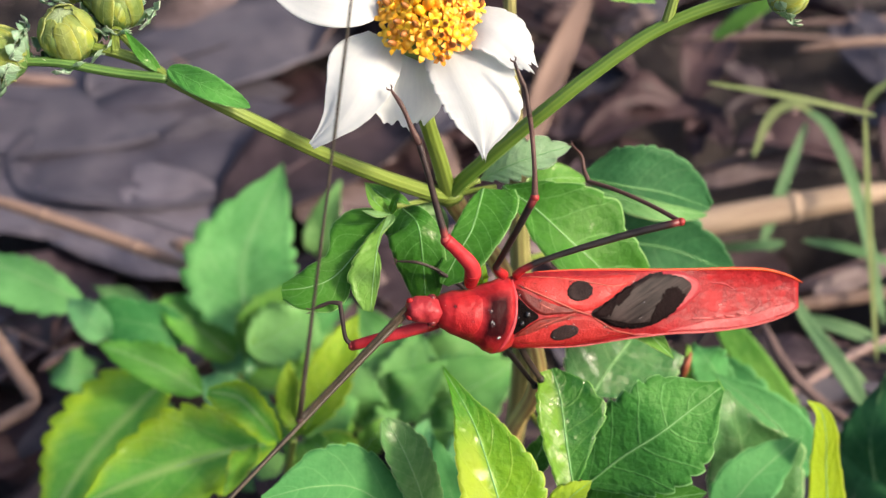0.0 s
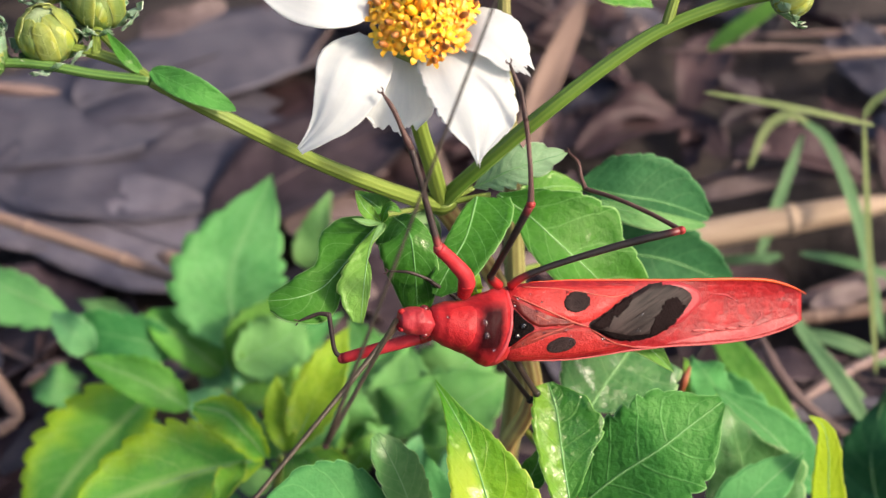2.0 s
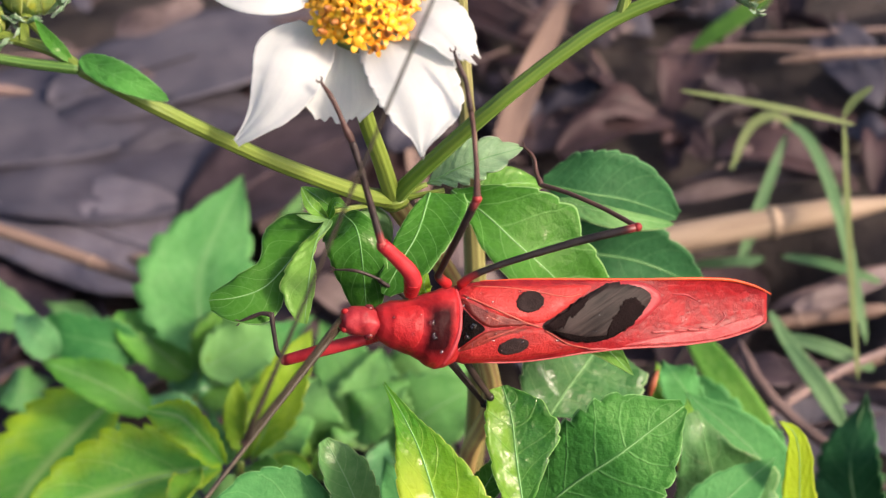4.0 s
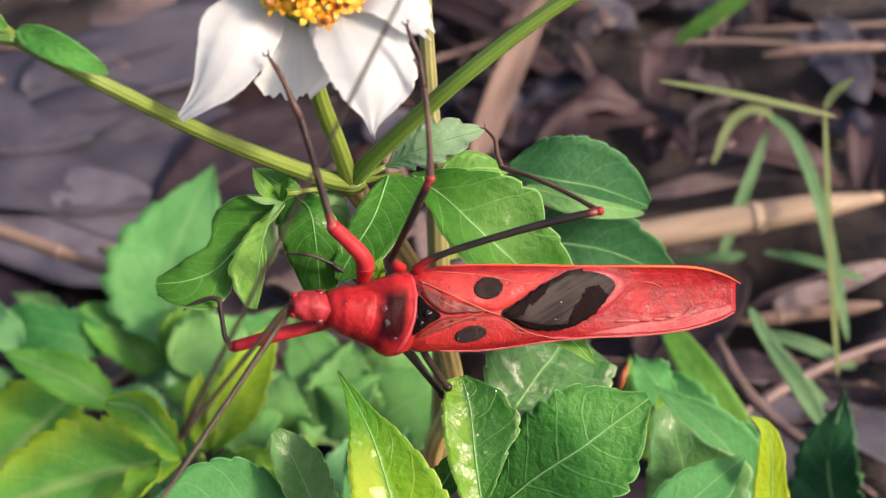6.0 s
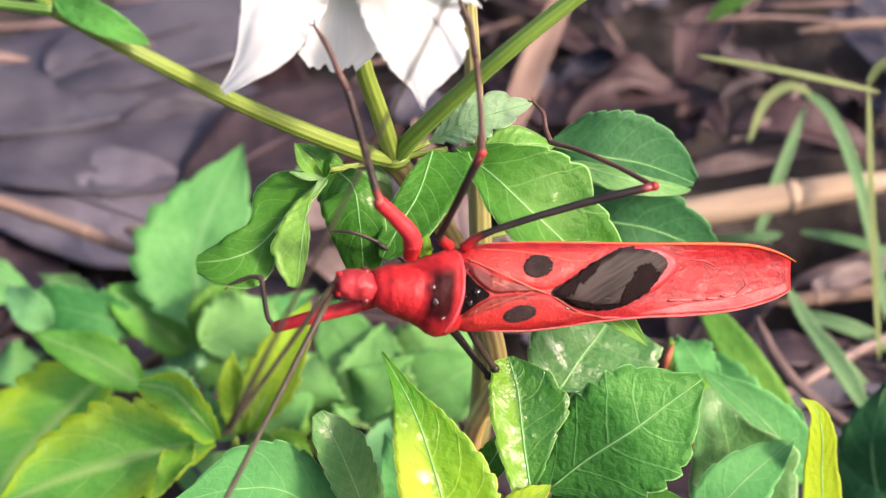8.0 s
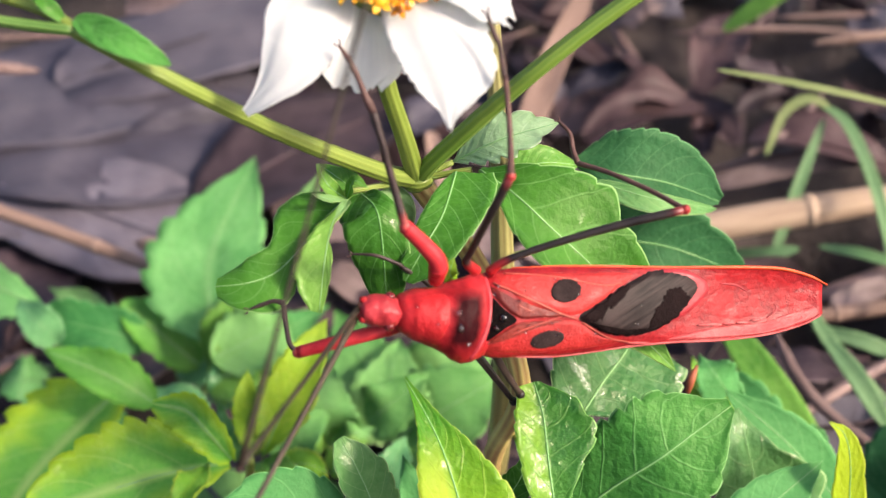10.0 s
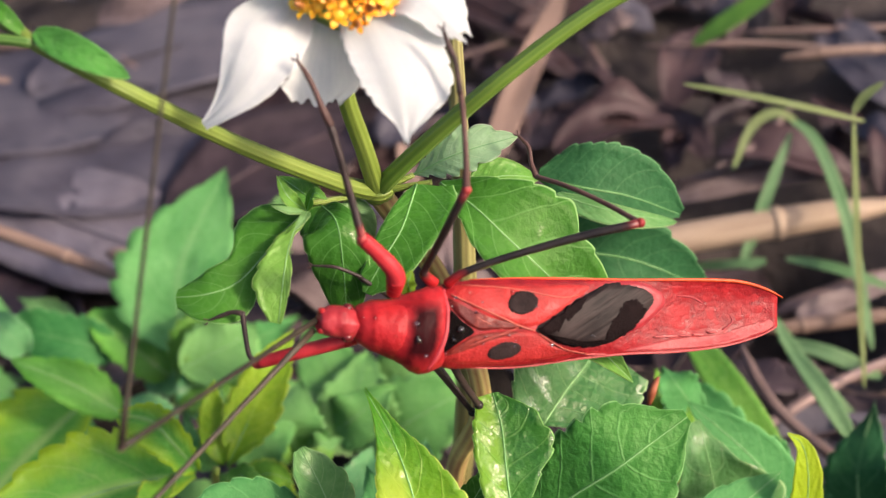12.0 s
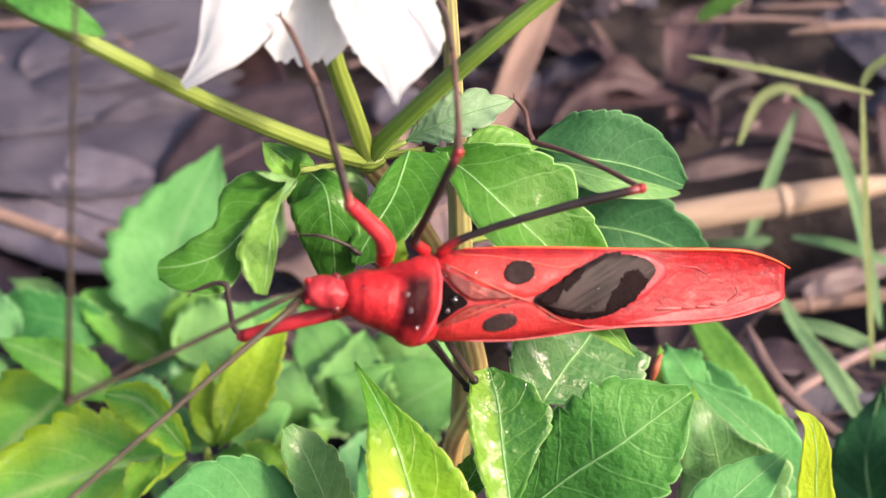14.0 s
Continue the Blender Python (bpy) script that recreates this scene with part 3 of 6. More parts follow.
def ball_geo(centre, rx, ry=None, rz=None, m=None, seg=14, rings=9):
    """An ellipsoid; centre in metres, radii in mm."""
    ry, rz = ry or rx, rz or rx
    m = m or Matrix.Identity(3)
    verts, uvs, faces = [], [], []
    for i in range(rings + 1):
        a = math.pi * i / rings
        for j in range(seg):
            b = 2 * math.pi * j / seg
            verts.append(Vector(centre) + m @ Vector((rx * math.sin(a) * math.cos(b), ry * math.sin(a) * math.sin(b), rz * math.cos(a))) * MM)
            uvs.append((j / seg, i / rings))
    for i in range(rings):
        for j in range(seg):
            a, b = i * seg + j, i * seg + (j + 1) % seg
            faces.append((a, a + seg, b + seg, b))
    return verts, faces, uvs


# ---- ground ----
def ground_height(x):
    """The ground rises gently to the right."""
    return 0.0042 + 0.0884 * max(-0.12, min(0.12, x))


# pit added in the soil so that this gap in the litter shades itself black
HOLLOW = Vector((0.084, 0.214))


def in_hollow(x, y):
    """A dark gap in the litter, bare down to the soil."""
    return (Vector((x, y)) - HOLLOW).length < 0.032


def under_large_leaf(x, y):
    """Where wide grey leaves cover the rest of the litter."""
    return -0.15 < x < -0.02 and 0.2 < y < 0.34


def build_ground():
    n, size = 260, 0.9
    verts, faces, uvs = [], [], []
    centre = Vector((0, 0.27, 0))
    for i in range(n + 1):
        for j in range(n + 1):
            a, b = 2 * i / n - 1, 2 * j / n - 1
            x, y = a * size * (1 + 40 * a**8), b * size * (1 + 40 * b**8)
            h = 0.006 * noise.noise((x * 14, y * 14, 0.3)) + 0.0025 * noise.noise((x * 60, y * 60, 1.7))
            near = (Vector((x, y + centre.y)) - HOLLOW).length / 0.024
            verts.append((x, y + centre.y, h + ground_height(x) - 0.008 - 0.03 * math.exp(-(near**4))))
            uvs.append((i / n, j / n))
    for i in range(n):
        for j in range(n):
            a = i * (n + 1) + j
            faces.append((a, a + n + 1, a + n + 2, a + 1))
    ob = part("ground", (verts, faces, uvs), SOIL, at=(0, 0, 0))
    tagged(ob, "dark damp soil under fallen dead leaves", "ground", kind="structure")


build_ground()


# ---- flowering weed ----
NODE = (0.8, 163.0, 7.0)
plant = thing("flowering_weed", G((11.2, 259.0, -53.6)), "green flowering weed with white daisy flower and buds", "plant")
part("main_stem", tube_geo([(11.2, 259.0, -53.6), (10.9, 200.0, -29.6), (13.5, 178.0, -18.2), (9.0, 172.0, -4.6), NODE], [1.4, 1.35, 1.3, 1.25, 1.45], grooves=0.045, ribs=6, sides=18, n=40), STEM_TAN, plant)
part("branch", tube_geo([NODE, (-3.2, 159.0, 7.6), (-13.0, 149.0, 10.8), (-22.2, 139.0, 14.8), (-29.9, 137.0, 18.6)], [1.15, 0.98, 0.86, 0.78, 0.72], grooves=0.045, ribs=6, sides=18, n=40), STEM, plant)
part("branch", tube_geo([NODE, (3.3, 159.0, 9.4), (11.9, 150.0, 16.3), (20.1, 146.0, 22.4), (25.7, 144.0, 25.7), (33.0, 142.0, 28.2), (40.1, 140.0, 29.2)], [1.05, 0.98, 0.92, 0.86, 0.8, 0.75, 0.7], grooves=0.045, ribs=6, sides=18, n=48), STEM_LEAFY, plant)
part("flower_stalk", tube_geo([NODE, (-0.5, 156.0, 11.3), (-2.1, 149.0, 16.2), (-2.3, 144.0, 21.5)], [1.15, 1.05, 0.98, 0.92], grooves=0.045, ribs=6, sides=18), STEM, plant)
part("side_stem", tube_geo([(11.8, 225.0, -40.4), (12.2, 192.0, -17.2), (11.4, 184.0, -3.2), (10.5, 178.0, 11.3), (9.2, 172.0, 29.5), (8.6, 165.0, 43.9)], [1.6, 1.6, 1.5, 1.25, 0.9, 0.8], grooves=0.045, ribs=6, sides=18, n=40), STEM_OLD, plant)
part("side_shoot", tube_geo([(25.6, 144.0, 25.6), (26.3, 143.0, 28.4), (27.4, 142.0, 32.0)], [0.7, 0.6, 0.55]), STEM, plant)
part("joint", ball_geo(G(NODE), 1.9, 1.7, 1.6), STEM, plant, "swollen pale joint of the stem")



def build_hairs():
    """Fine pale hairs round the swollen joint and the stem's forks."""
    rng = random.Random(9)
    geos = []
    for k in range(110):
        a, h = rng.uniform(0, 6.28), rng.uniform(-1.0, 1.0)
        out = Vector((math.cos(a), -abs(math.sin(a)), h)).normalized()
        foot = Vector(NODE) + Vector((0, 0, 0.6)) + Vector((out.x * 1.9, out.y * 1.6, out.z * 1.8))
        tip = foot + out * rng.uniform(0.3, 0.75) + Vector((0, 0, rng.uniform(0.0, 0.4)))
        geos.append(tube_geo([foot - out * 0.4, (foot + tip) / 2, tip], [0.035, 0.03, 0.012], sides=3, n=3))
    part("hairs", joined(*geos), MIDRIB, plant, "fine pale hairs round the joint")


build_hairs()

LEAVES = [
    # midrib, width, material, options
    ([(-7.1, 157.0, 4.0), (-8.6, 154.5, 2.2), (-10.3, 153.0, -0.1), (-13.1, 152.0, -3.3), (-16.2, 151.5, -4.6), (-19.6, 152.0, -5.0)], 9.6, LEAF_DARK, dict(teeth=5, bite=0.04, bend=-0.2, wave=0.5, fold=0.25, fold_left=0.05, outline=((0.1, 0.4, 0.7, 0.8, 0.9, 1.0, 1.1, 1.3, 2.0, 3.3, 3.8, 3.5, 2.9, 2.1, 1.2), (1.4, 2.2, 3.2, 4.2, 4.5, 4.8, 4.6, 3.2, 2.6, 2.7, 2.6, 2.5, 2.2, 1.7, 1.0)))),
    ([(-6.8, 156.5, 4.3), (-7.7, 152.5, 1.4), (-8.2, 151.0, -2.0), (-8.7, 150.5, -7.5)], 6.2, LEAF_MID, dict(teeth=7, bite=0.12, fold=0.3, fold_left=0.12, outline=((0.2, 0.6, 0.6, 0.2, 0.2, 0.1, 0.6, 0.8, 0.8, 0.6, 0.3), (0.1, 0.3, 0.6, 1.0, 1.5, 1.9, 2.3, 2.8, 3.1, 2.4, 1.0)))),
    ([(-5.1, 158.5, 5.1), (-3.2, 154.5, 3.2), (-2.5, 155.0, -0.8), (-2.1, 158.5, -8.4)], 8.4, LEAF_DARK, dict(teeth=5, bite=0.07, bend=-0.35, wave=0.6, fold=0.1, outline=((0.2, 0.9, 1.5, 2.0, 2.4, 2.7, 2.9, 2.9, 2.6, 1.8, 0.4), (1.8, 3.4, 4.1, 3.9, 3.9, 4.0, 4.0, 3.7, 3.0, 1.9, 0.4)))),
    ([(-5.0, 160.0, 4.5), (-7.1, 159.0, 6.4), (-10.0, 160.0, 8.4)], 3.4, LEAF_MID, dict(teeth=4, fold=0.2)),
    ([(-3.6, 162.0, 5.2), (-1.4, 163.0, 3.4), (-0.7, 165.0, -0.7)], 4.5, LEAF_PALE, dict(fold=0.1)),
    ([(5.2, 161.5, 7.8), (3.8, 157.0, 2.9), (2.0, 155.5, -0.4), (-0.1, 155.0, -4.3)], 9.8, LEAF_DARK, dict(teeth=4, bite=0.05, fold=0.15, fold_left=0.2, wave=0.2, outline=((4.1, 4.9, 4.9, 4.6, 4.1, 3.9, 3.7, 3.5, 3.0, 2.4, 0.9), (0.3, 1.1, 1.6, 2.0, 2.1, 2.2, 2.0, 1.7, 1.5, 1.4, 0.4)))),
    ([(7.8, 163.0, 8.1), (11.7, 161.0, 5.3), (15.6, 160.5, 1.7), (20.3, 162.5, -2.4), (24.2, 165.0, -6.6)], 16.8, LEAF_SHEEN, dict(teeth=7, bite=0.06, fold=0.5, fold_left=0.12, wave=0.25, outline=((0.6, 1.7, 3.1, 4.2, 5.6, 6.8, 7.5, 7.9, 8.4, 6.3, 6.1, 5.7, 5.3), (0.2, 0.8, 1.8, 2.5, 3.2, 4.0, 4.5, 4.8, 4.6, 4.2, 3.8, 1.7, 0.6)))),
    ([(4.8, 163.0, 9.0), (9.8, 160.0, 11.2), (16.4, 160.0, 13.2)], 5.4, LEAF_WAN, dict(face=(0.2, -1.0, 0.3), teeth=6, bite=0.35, belly=0.55, fold=0.15, left=1.2)),
    ([(11.3, 172.0, 8.6), (15.7, 173.0, 9.8), (20.3, 176.0, 9.8)], 5.0, LEAF_MID, dict(fold=0.1)),
    ([(20.8, 184.0, 10.4), (26.9, 183.0, 9.1), (33.0, 185.0, 8.2), (40.4, 190.0, 6.2)], 13.0, LEAF_DEEP_SHADE, dict(teeth=9, bite=0.06, fold=0.1, wave=0.4, face=(-0.45, -1.0, 0.0), outline=((1.3, 3.3, 5.1, 5.8, 6.2, 6.5, 6.3, 5.8, 4.8, 3.2, 1.0), (0.3, 1.3, 1.9, 2.4, 2.9, 3.0, 3.0, 2.9, 2.4, 1.6, 0.4)))),
    # separate blade added to stand for the pale folded underside of the leaf above
    ([(22.8, 183.0, 8.3), (30.8, 182.0, 6.0), (39.8, 189.0, 5.2)], 4.2, LEAF_PALE, dict(power=0.6, fold=0.1, left=0.5)),
    ([(24.4, 196.0, 1.4), (35.0, 196.0, 0.1), (46.3, 200.0, -3.9)], 13.0, LEAF_DEEP_SHADE, dict(teeth=6, bite=0.16, power=0.6, face=(-0.45, -1.0, 0.0))),
    ([(18.7, 162.5, -30.5), (22.7, 160.5, -26.8), (27.3, 158.5, -23.4), (30.9, 159.0, -20.8), (35.6, 160.5, -17.7)], 14.6, LEAF_BLUE, dict(teeth=9, bite=0.12, fold=0.1, fold_left=0.12, face=(-0.05, -1.0, 0.05), wave=0.4, outline=((1.8, 2.7, 4.0, 5.7, 7.0, 7.2, 7.2, 6.9, 5.7, 3.1, 1.0), (1.0, 3.0, 4.8, 6.0, 7.0, 7.3, 7.2, 6.8, 5.4, 2.9, 0.7)))),
    ([(47.9, 204.0, -42.2), (45.5, 203.0, -31.0), (44.9, 205.0, -21.3)], 5.5, LEAF_LIME, dict(teeth=6, bite=0.08, fold=0.2)),
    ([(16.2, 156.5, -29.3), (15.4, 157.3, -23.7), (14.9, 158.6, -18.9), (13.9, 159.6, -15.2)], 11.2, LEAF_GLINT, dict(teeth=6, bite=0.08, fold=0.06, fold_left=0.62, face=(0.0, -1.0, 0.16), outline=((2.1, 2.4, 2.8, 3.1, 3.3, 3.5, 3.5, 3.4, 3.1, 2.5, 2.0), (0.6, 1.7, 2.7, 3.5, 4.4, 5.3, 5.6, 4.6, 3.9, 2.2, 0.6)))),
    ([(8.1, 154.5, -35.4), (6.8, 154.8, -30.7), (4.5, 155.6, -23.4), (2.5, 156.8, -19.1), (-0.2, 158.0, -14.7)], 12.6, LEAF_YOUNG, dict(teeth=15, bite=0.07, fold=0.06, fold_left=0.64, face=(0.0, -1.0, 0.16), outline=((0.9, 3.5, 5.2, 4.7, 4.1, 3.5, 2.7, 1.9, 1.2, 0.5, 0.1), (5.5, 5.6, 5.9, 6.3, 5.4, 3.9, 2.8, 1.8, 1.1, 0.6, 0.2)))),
    ([(-3.4, 170.0, -38.2), (-10.5, 162.0, -31.2), (-16.1, 159.5, -30.2), (-22.9, 158.0, -31.5)], 10.8, LEAF_DULL, dict(teeth=8, bite=0.09, fold=0.15, outline=((0.5, 2.0, 3.8, 4.8, 5.0, 4.9, 4.7, 4.2, 3.5, 2.5, 0.6), (0.7, 2.7, 3.7, 4.5, 5.3, 5.4, 5.1, 4.6, 3.0, 1.6, 0.4)))),
    ([(-1.4, 168.0, -37.8), (-3.2, 163.0, -30.8), (-5.0, 161.5, -26.1), (-7.3, 161.0, -21.7)], 6.6, LEAF_PALE, dict(teeth=8, bite=0.1, face=(0.35, -1.0, 0.25), fold=0.15, outline=((0.2, 0.7, 1.4, 2.2, 2.7, 2.8, 2.8, 2.8, 2.5, 2.1, 1.1), (1.6, 2.7, 2.9, 3.1, 3.2, 3.3, 3.3, 3.3, 2.6, 1.9, 0.5)))),
    ([(21.5, 181.0, -21.1), (24.4, 183.0, -17.2), (27.2, 185.5, -14.1), (29.7, 188.0, -10.9)], 18.2, LEAF_WET, dict(teeth=7, bite=0.07, fold=0.05, fold_left=0.4, wave=0.3, face=(0.05, -1.0, 0.16), outline=((5.1, 6.3, 7.1, 7.6, 7.5, 7.1, 6.4, 5.8, 5.1, 2.6, 0.6), (0.6, 2.6, 4.6, 6.1, 7.1, 8.0, 8.5, 9.1, 8.8, 8.6, 8.0)))),
    ([(22.1, 160.0, -8.6), (25.7, 160.0, -10.4), (29.6, 161.0, -14.0)], 4.0, LEAF_MID, dict(fold=0.5, belly=0.3)),
    ([(49.2, 200.0, -45.9), (47.4, 197.0, -34.5), (45.8, 195.0, -28.0), (44.3, 195.0, -21.9)], 20.4, LEAF_WET, dict(teeth=6, bite=0.06, fold=0.12, fold_left=0.55, wave=0.9, face=(0.0, -1.0, 0.16), outline=((1.2, 4.9, 7.5, 7.4, 7.2, 6.7, 6.1, 5.4, 4.6, 3.5, 2.4), (2.0, 8.2, 8.9, 9.3, 10.2, 8.6, 6.5, 3.9, 2.5, 1.2, 0.3)))),
    ([(62.4, 208.0, -37.4), (54.1, 205.0, -28.3), (44.7, 205.0, -20.4)], 9.0, LEAF_DULL, dict(teeth=6, bite=0.08, fold=0.2)),
    ([(40.7, 186.0, -41.0), (45.7, 186.0, -34.3), (54.4, 190.0, -28.2)], 9.0, LEAF_DULL, dict(teeth=6, bite=0.1, fold=0.2)),
    ([(58.7, 190.0, -44.4), (57.1, 187.0, -33.6), (56.5, 185.0, -27.4), (55.4, 184.0, -23.8), (53.2, 183.0, -22.2)], 8.4, LEAF_GOLD, dict(teeth=10, bite=0.06, fold=0.1, fold_left=0.3, face=(0.0, -1.0, 0.16), outline=((1.6, 4.2, 3.4, 2.9, 2.7, 2.4, 2.2, 1.9, 1.5, 1.1, 1.0, 0.5, 0.1), (1.2, 2.7, 2.7, 2.5, 2.1, 1.9, 1.9, 1.6, 1.4, 1.0, 0.7, 0.4, 0.2)))),
    ([(15.8, 174.0, 46.3), (22.5, 175.0, 38.7), (29.8, 176.0, 34.6)], 9.0, LEAF_MID, dict(teeth=7, bite=0.12)),
    ([(9.2, 176.0, -34.8), (13.1, 170.0, -27.5), (13.6, 170.0, -24.8)], 4.0, LEAF_DARK, dict(teeth=4)),
    ([(12.1, 157.0, -35.3), (15.4, 155.0, -31.0), (18.4, 155.0, -28.6)], 4.2, LEAF_YELLOW, dict(fold=0.3, teeth=5)),
    ([(19.5, 176.0, -40.4), (26.5, 170.0, -34.8), (35.3, 168.0, -32.6)], 11.0, LEAF_DARK, dict(teeth=6, bite=0.1)),
    ([(5.1, 150.0, -4.3), (4.6, 149.0, -3.3), (5.0, 149.0, -1.8)], 1.8, LEAF_YELLOW, dict(fold=0.1)),
    ([(-6.6, 156.0, 4.4), (-8.2, 153.5, 5.7), (-9.6, 154.5, 8.0)], 1.7, LEAF_MID, dict(teeth=3, bite=0.1, fold=0.3)),
    ([(-6.5, 156.0, 4.4), (-5.5, 153.0, 6.1), (-4.0, 152.5, 5.4)], 1.4, LEAF_MID, dict(fold=0.4, bend=-0.3)),
    ([(-6.6, 155.5, 4.3), (-8.0, 152.5, 4.2), (-9.8, 151.8, 4.7)], 0.9, LEAF_PALE, dict(fold=0.3)),
    ([(-6.3, 155.5, 4.3), (-6.5, 152.6, 3.4), (-7.4, 151.6, 2.0)], 1.0, LEAF_PALE, dict(fold=0.4)),
]
for i, (mid, width, mat, opts) in enumerate(LEAVES):
    blade = part("leaf", leaf_geo(mid, width, seed=i, **opts), mat, plant)
    part("midrib", rib_geo(mid, width), MIDRIB, blade)
for a, b in (((-6.7, 158.0, 5.2), NODE), ((6.9, 162.0, 8.1), NODE), ((4.8, 163.0, 9.0), NODE), ((18.6, 166.0, -31.2), (12.5, 190.0, -23.9)), ((12.0, 166.0, -38.8), (11.5, 240.0, -44.2)), ((0.5, 172.0, -37.9), (11.4, 250.0, -49.4)), ((18.7, 176.0, -22.9), (13.1, 180.0, -19.4)), ((24.4, 196.0, 1.4), (11.4, 183.0, -1.6)), ((20.0, 184.0, 8.8), (10.6, 179.0, 8.9))):
    part("leaf_stalk", tube_geo([a, tuple((p + q) / 2 for p, q in zip(a, b)), b], [0.35, 0.4, 0.45], sides=7, n=6), STEM, plant)

part("withered_stalk", tube_geo([(37.5, 196.0, -20.0), (37.9, 195.0, -17.9), (38.8, 196.0, -16.2)], [0.3, 0.6, 0.5, 0.2], sides=8, n=10), KNEE_BROWN, plant, "withered reddish brown leaf stalk")


# ---- flower head ----
DISC = Vector((-1.7, 140.0, 25.9))
AXIS, RIGHT = D((0.0, -1.0, 0.5)), D((1, 0, 0))
UP = AXIS.cross(RIGHT).normalized()
flower = part("flower_head", ball_geo(G(DISC) - AXIS * 0.0022, 4.3, 4.2, 2.8, m=Matrix((RIGHT, UP, AXIS)).transposed()), STEM, plant, "white and yellow daisy-like flower head")


def floret_mesh(kind):
    """A disc floret: a closed round bud, an open five-lobed tube, or a tube with a dark anther column."""
    if kind == "closed":
        g = ball_geo((0, 0, 0), 0.46, 0.46, 0.95, seg=8, rings=6)
        return mesh_of("floret", g[0], g[1], FLORET)
    g = tube_geo([(0, 0, -0.8), (0, 0, 0.2), (0, 0, 0.7)], [0.25, 0.36, 0.42], sides=7, n=4, layout=False)
    verts = [v * 1.0 for v in g[0]]
    verts = [Vector((v.x, v.y, v.z * MM)) for v in verts]
    faces = list(g[1])
    for k in range(5):
        a = k * 1.2566
        base = len(verts)
        for r, w, z in ((0.36, 0.22, 0.62), (0.62, 0.2, 0.86), (0.86, 0.03, 0.78)):
            for s in (-1, 1):
                verts.append(Vector((math.cos(a) * r - math.sin(a) * w * s, math.sin(a) * r + math.cos(a) * w * s, z)) * MM)
        faces += [(base, base + 1, base + 3, base + 2), (base + 2, base + 3, base + 5, base + 4)]
    me = mesh_of("floret", verts, faces, FLORET)
    if kind == "anther":
        me.materials.append(ANTHER)
        g = ball_geo((0, 0, 0.0009), 0.27, 0.27, 0.75, seg=6, rings=5)
        bm = bmesh.new()
        bm.from_mesh(me)
        vs = [bm.verts.new(v) for v in g[0]]
        for f in g[1]:
            face = bm.faces.new([vs[i] for i in f])
            face.material_index, face.smooth = 1, True
        bm.to_mesh(me)
        bm.free()
    return me


def build_florets():
    rng = random.Random(4)
    kinds = {k: floret_mesh(k) for k in ("closed", "open", "anther")}
    count, dome = 80, 5.35
    for k in range(count):
        r = math.sqrt((k + 0.5) / count)
        a = k * 2.39996
        out = RIGHT * math.cos(a) + UP * math.sin(a)
        p = G(DISC) + (out * r * dome + AXIS * (3.4 * (1 - r * r) + rng.uniform(-0.25, 0.35))) * MM
        lean = (AXIS + out * r * 1.1 + Vector((rng.uniform(-1, 1), rng.uniform(-1, 1), rng.uniform(-1, 1))) * 0.3).normalized()
        kind = "closed" if r < 0.42 + rng.uniform(-0.12, 0.12) else ("anther" if rng.random() < 0.4 else "open")
        ob = new("floret", kinds[kind])
        ob.parent = flower
        ob.matrix_basis = base_of(flower).inverted() @ Matrix.Translation(p) @ lean.to_track_quat("Z", "Y").to_matrix().to_4x4() @ pose(0, 0, 0, 0, 0, rng.uniform(0, 72)) @ Matrix.Diagonal((*(rng.uniform(1.2, 1.6),) * 2, rng.uniform(1.0, 1.35), 1.0))


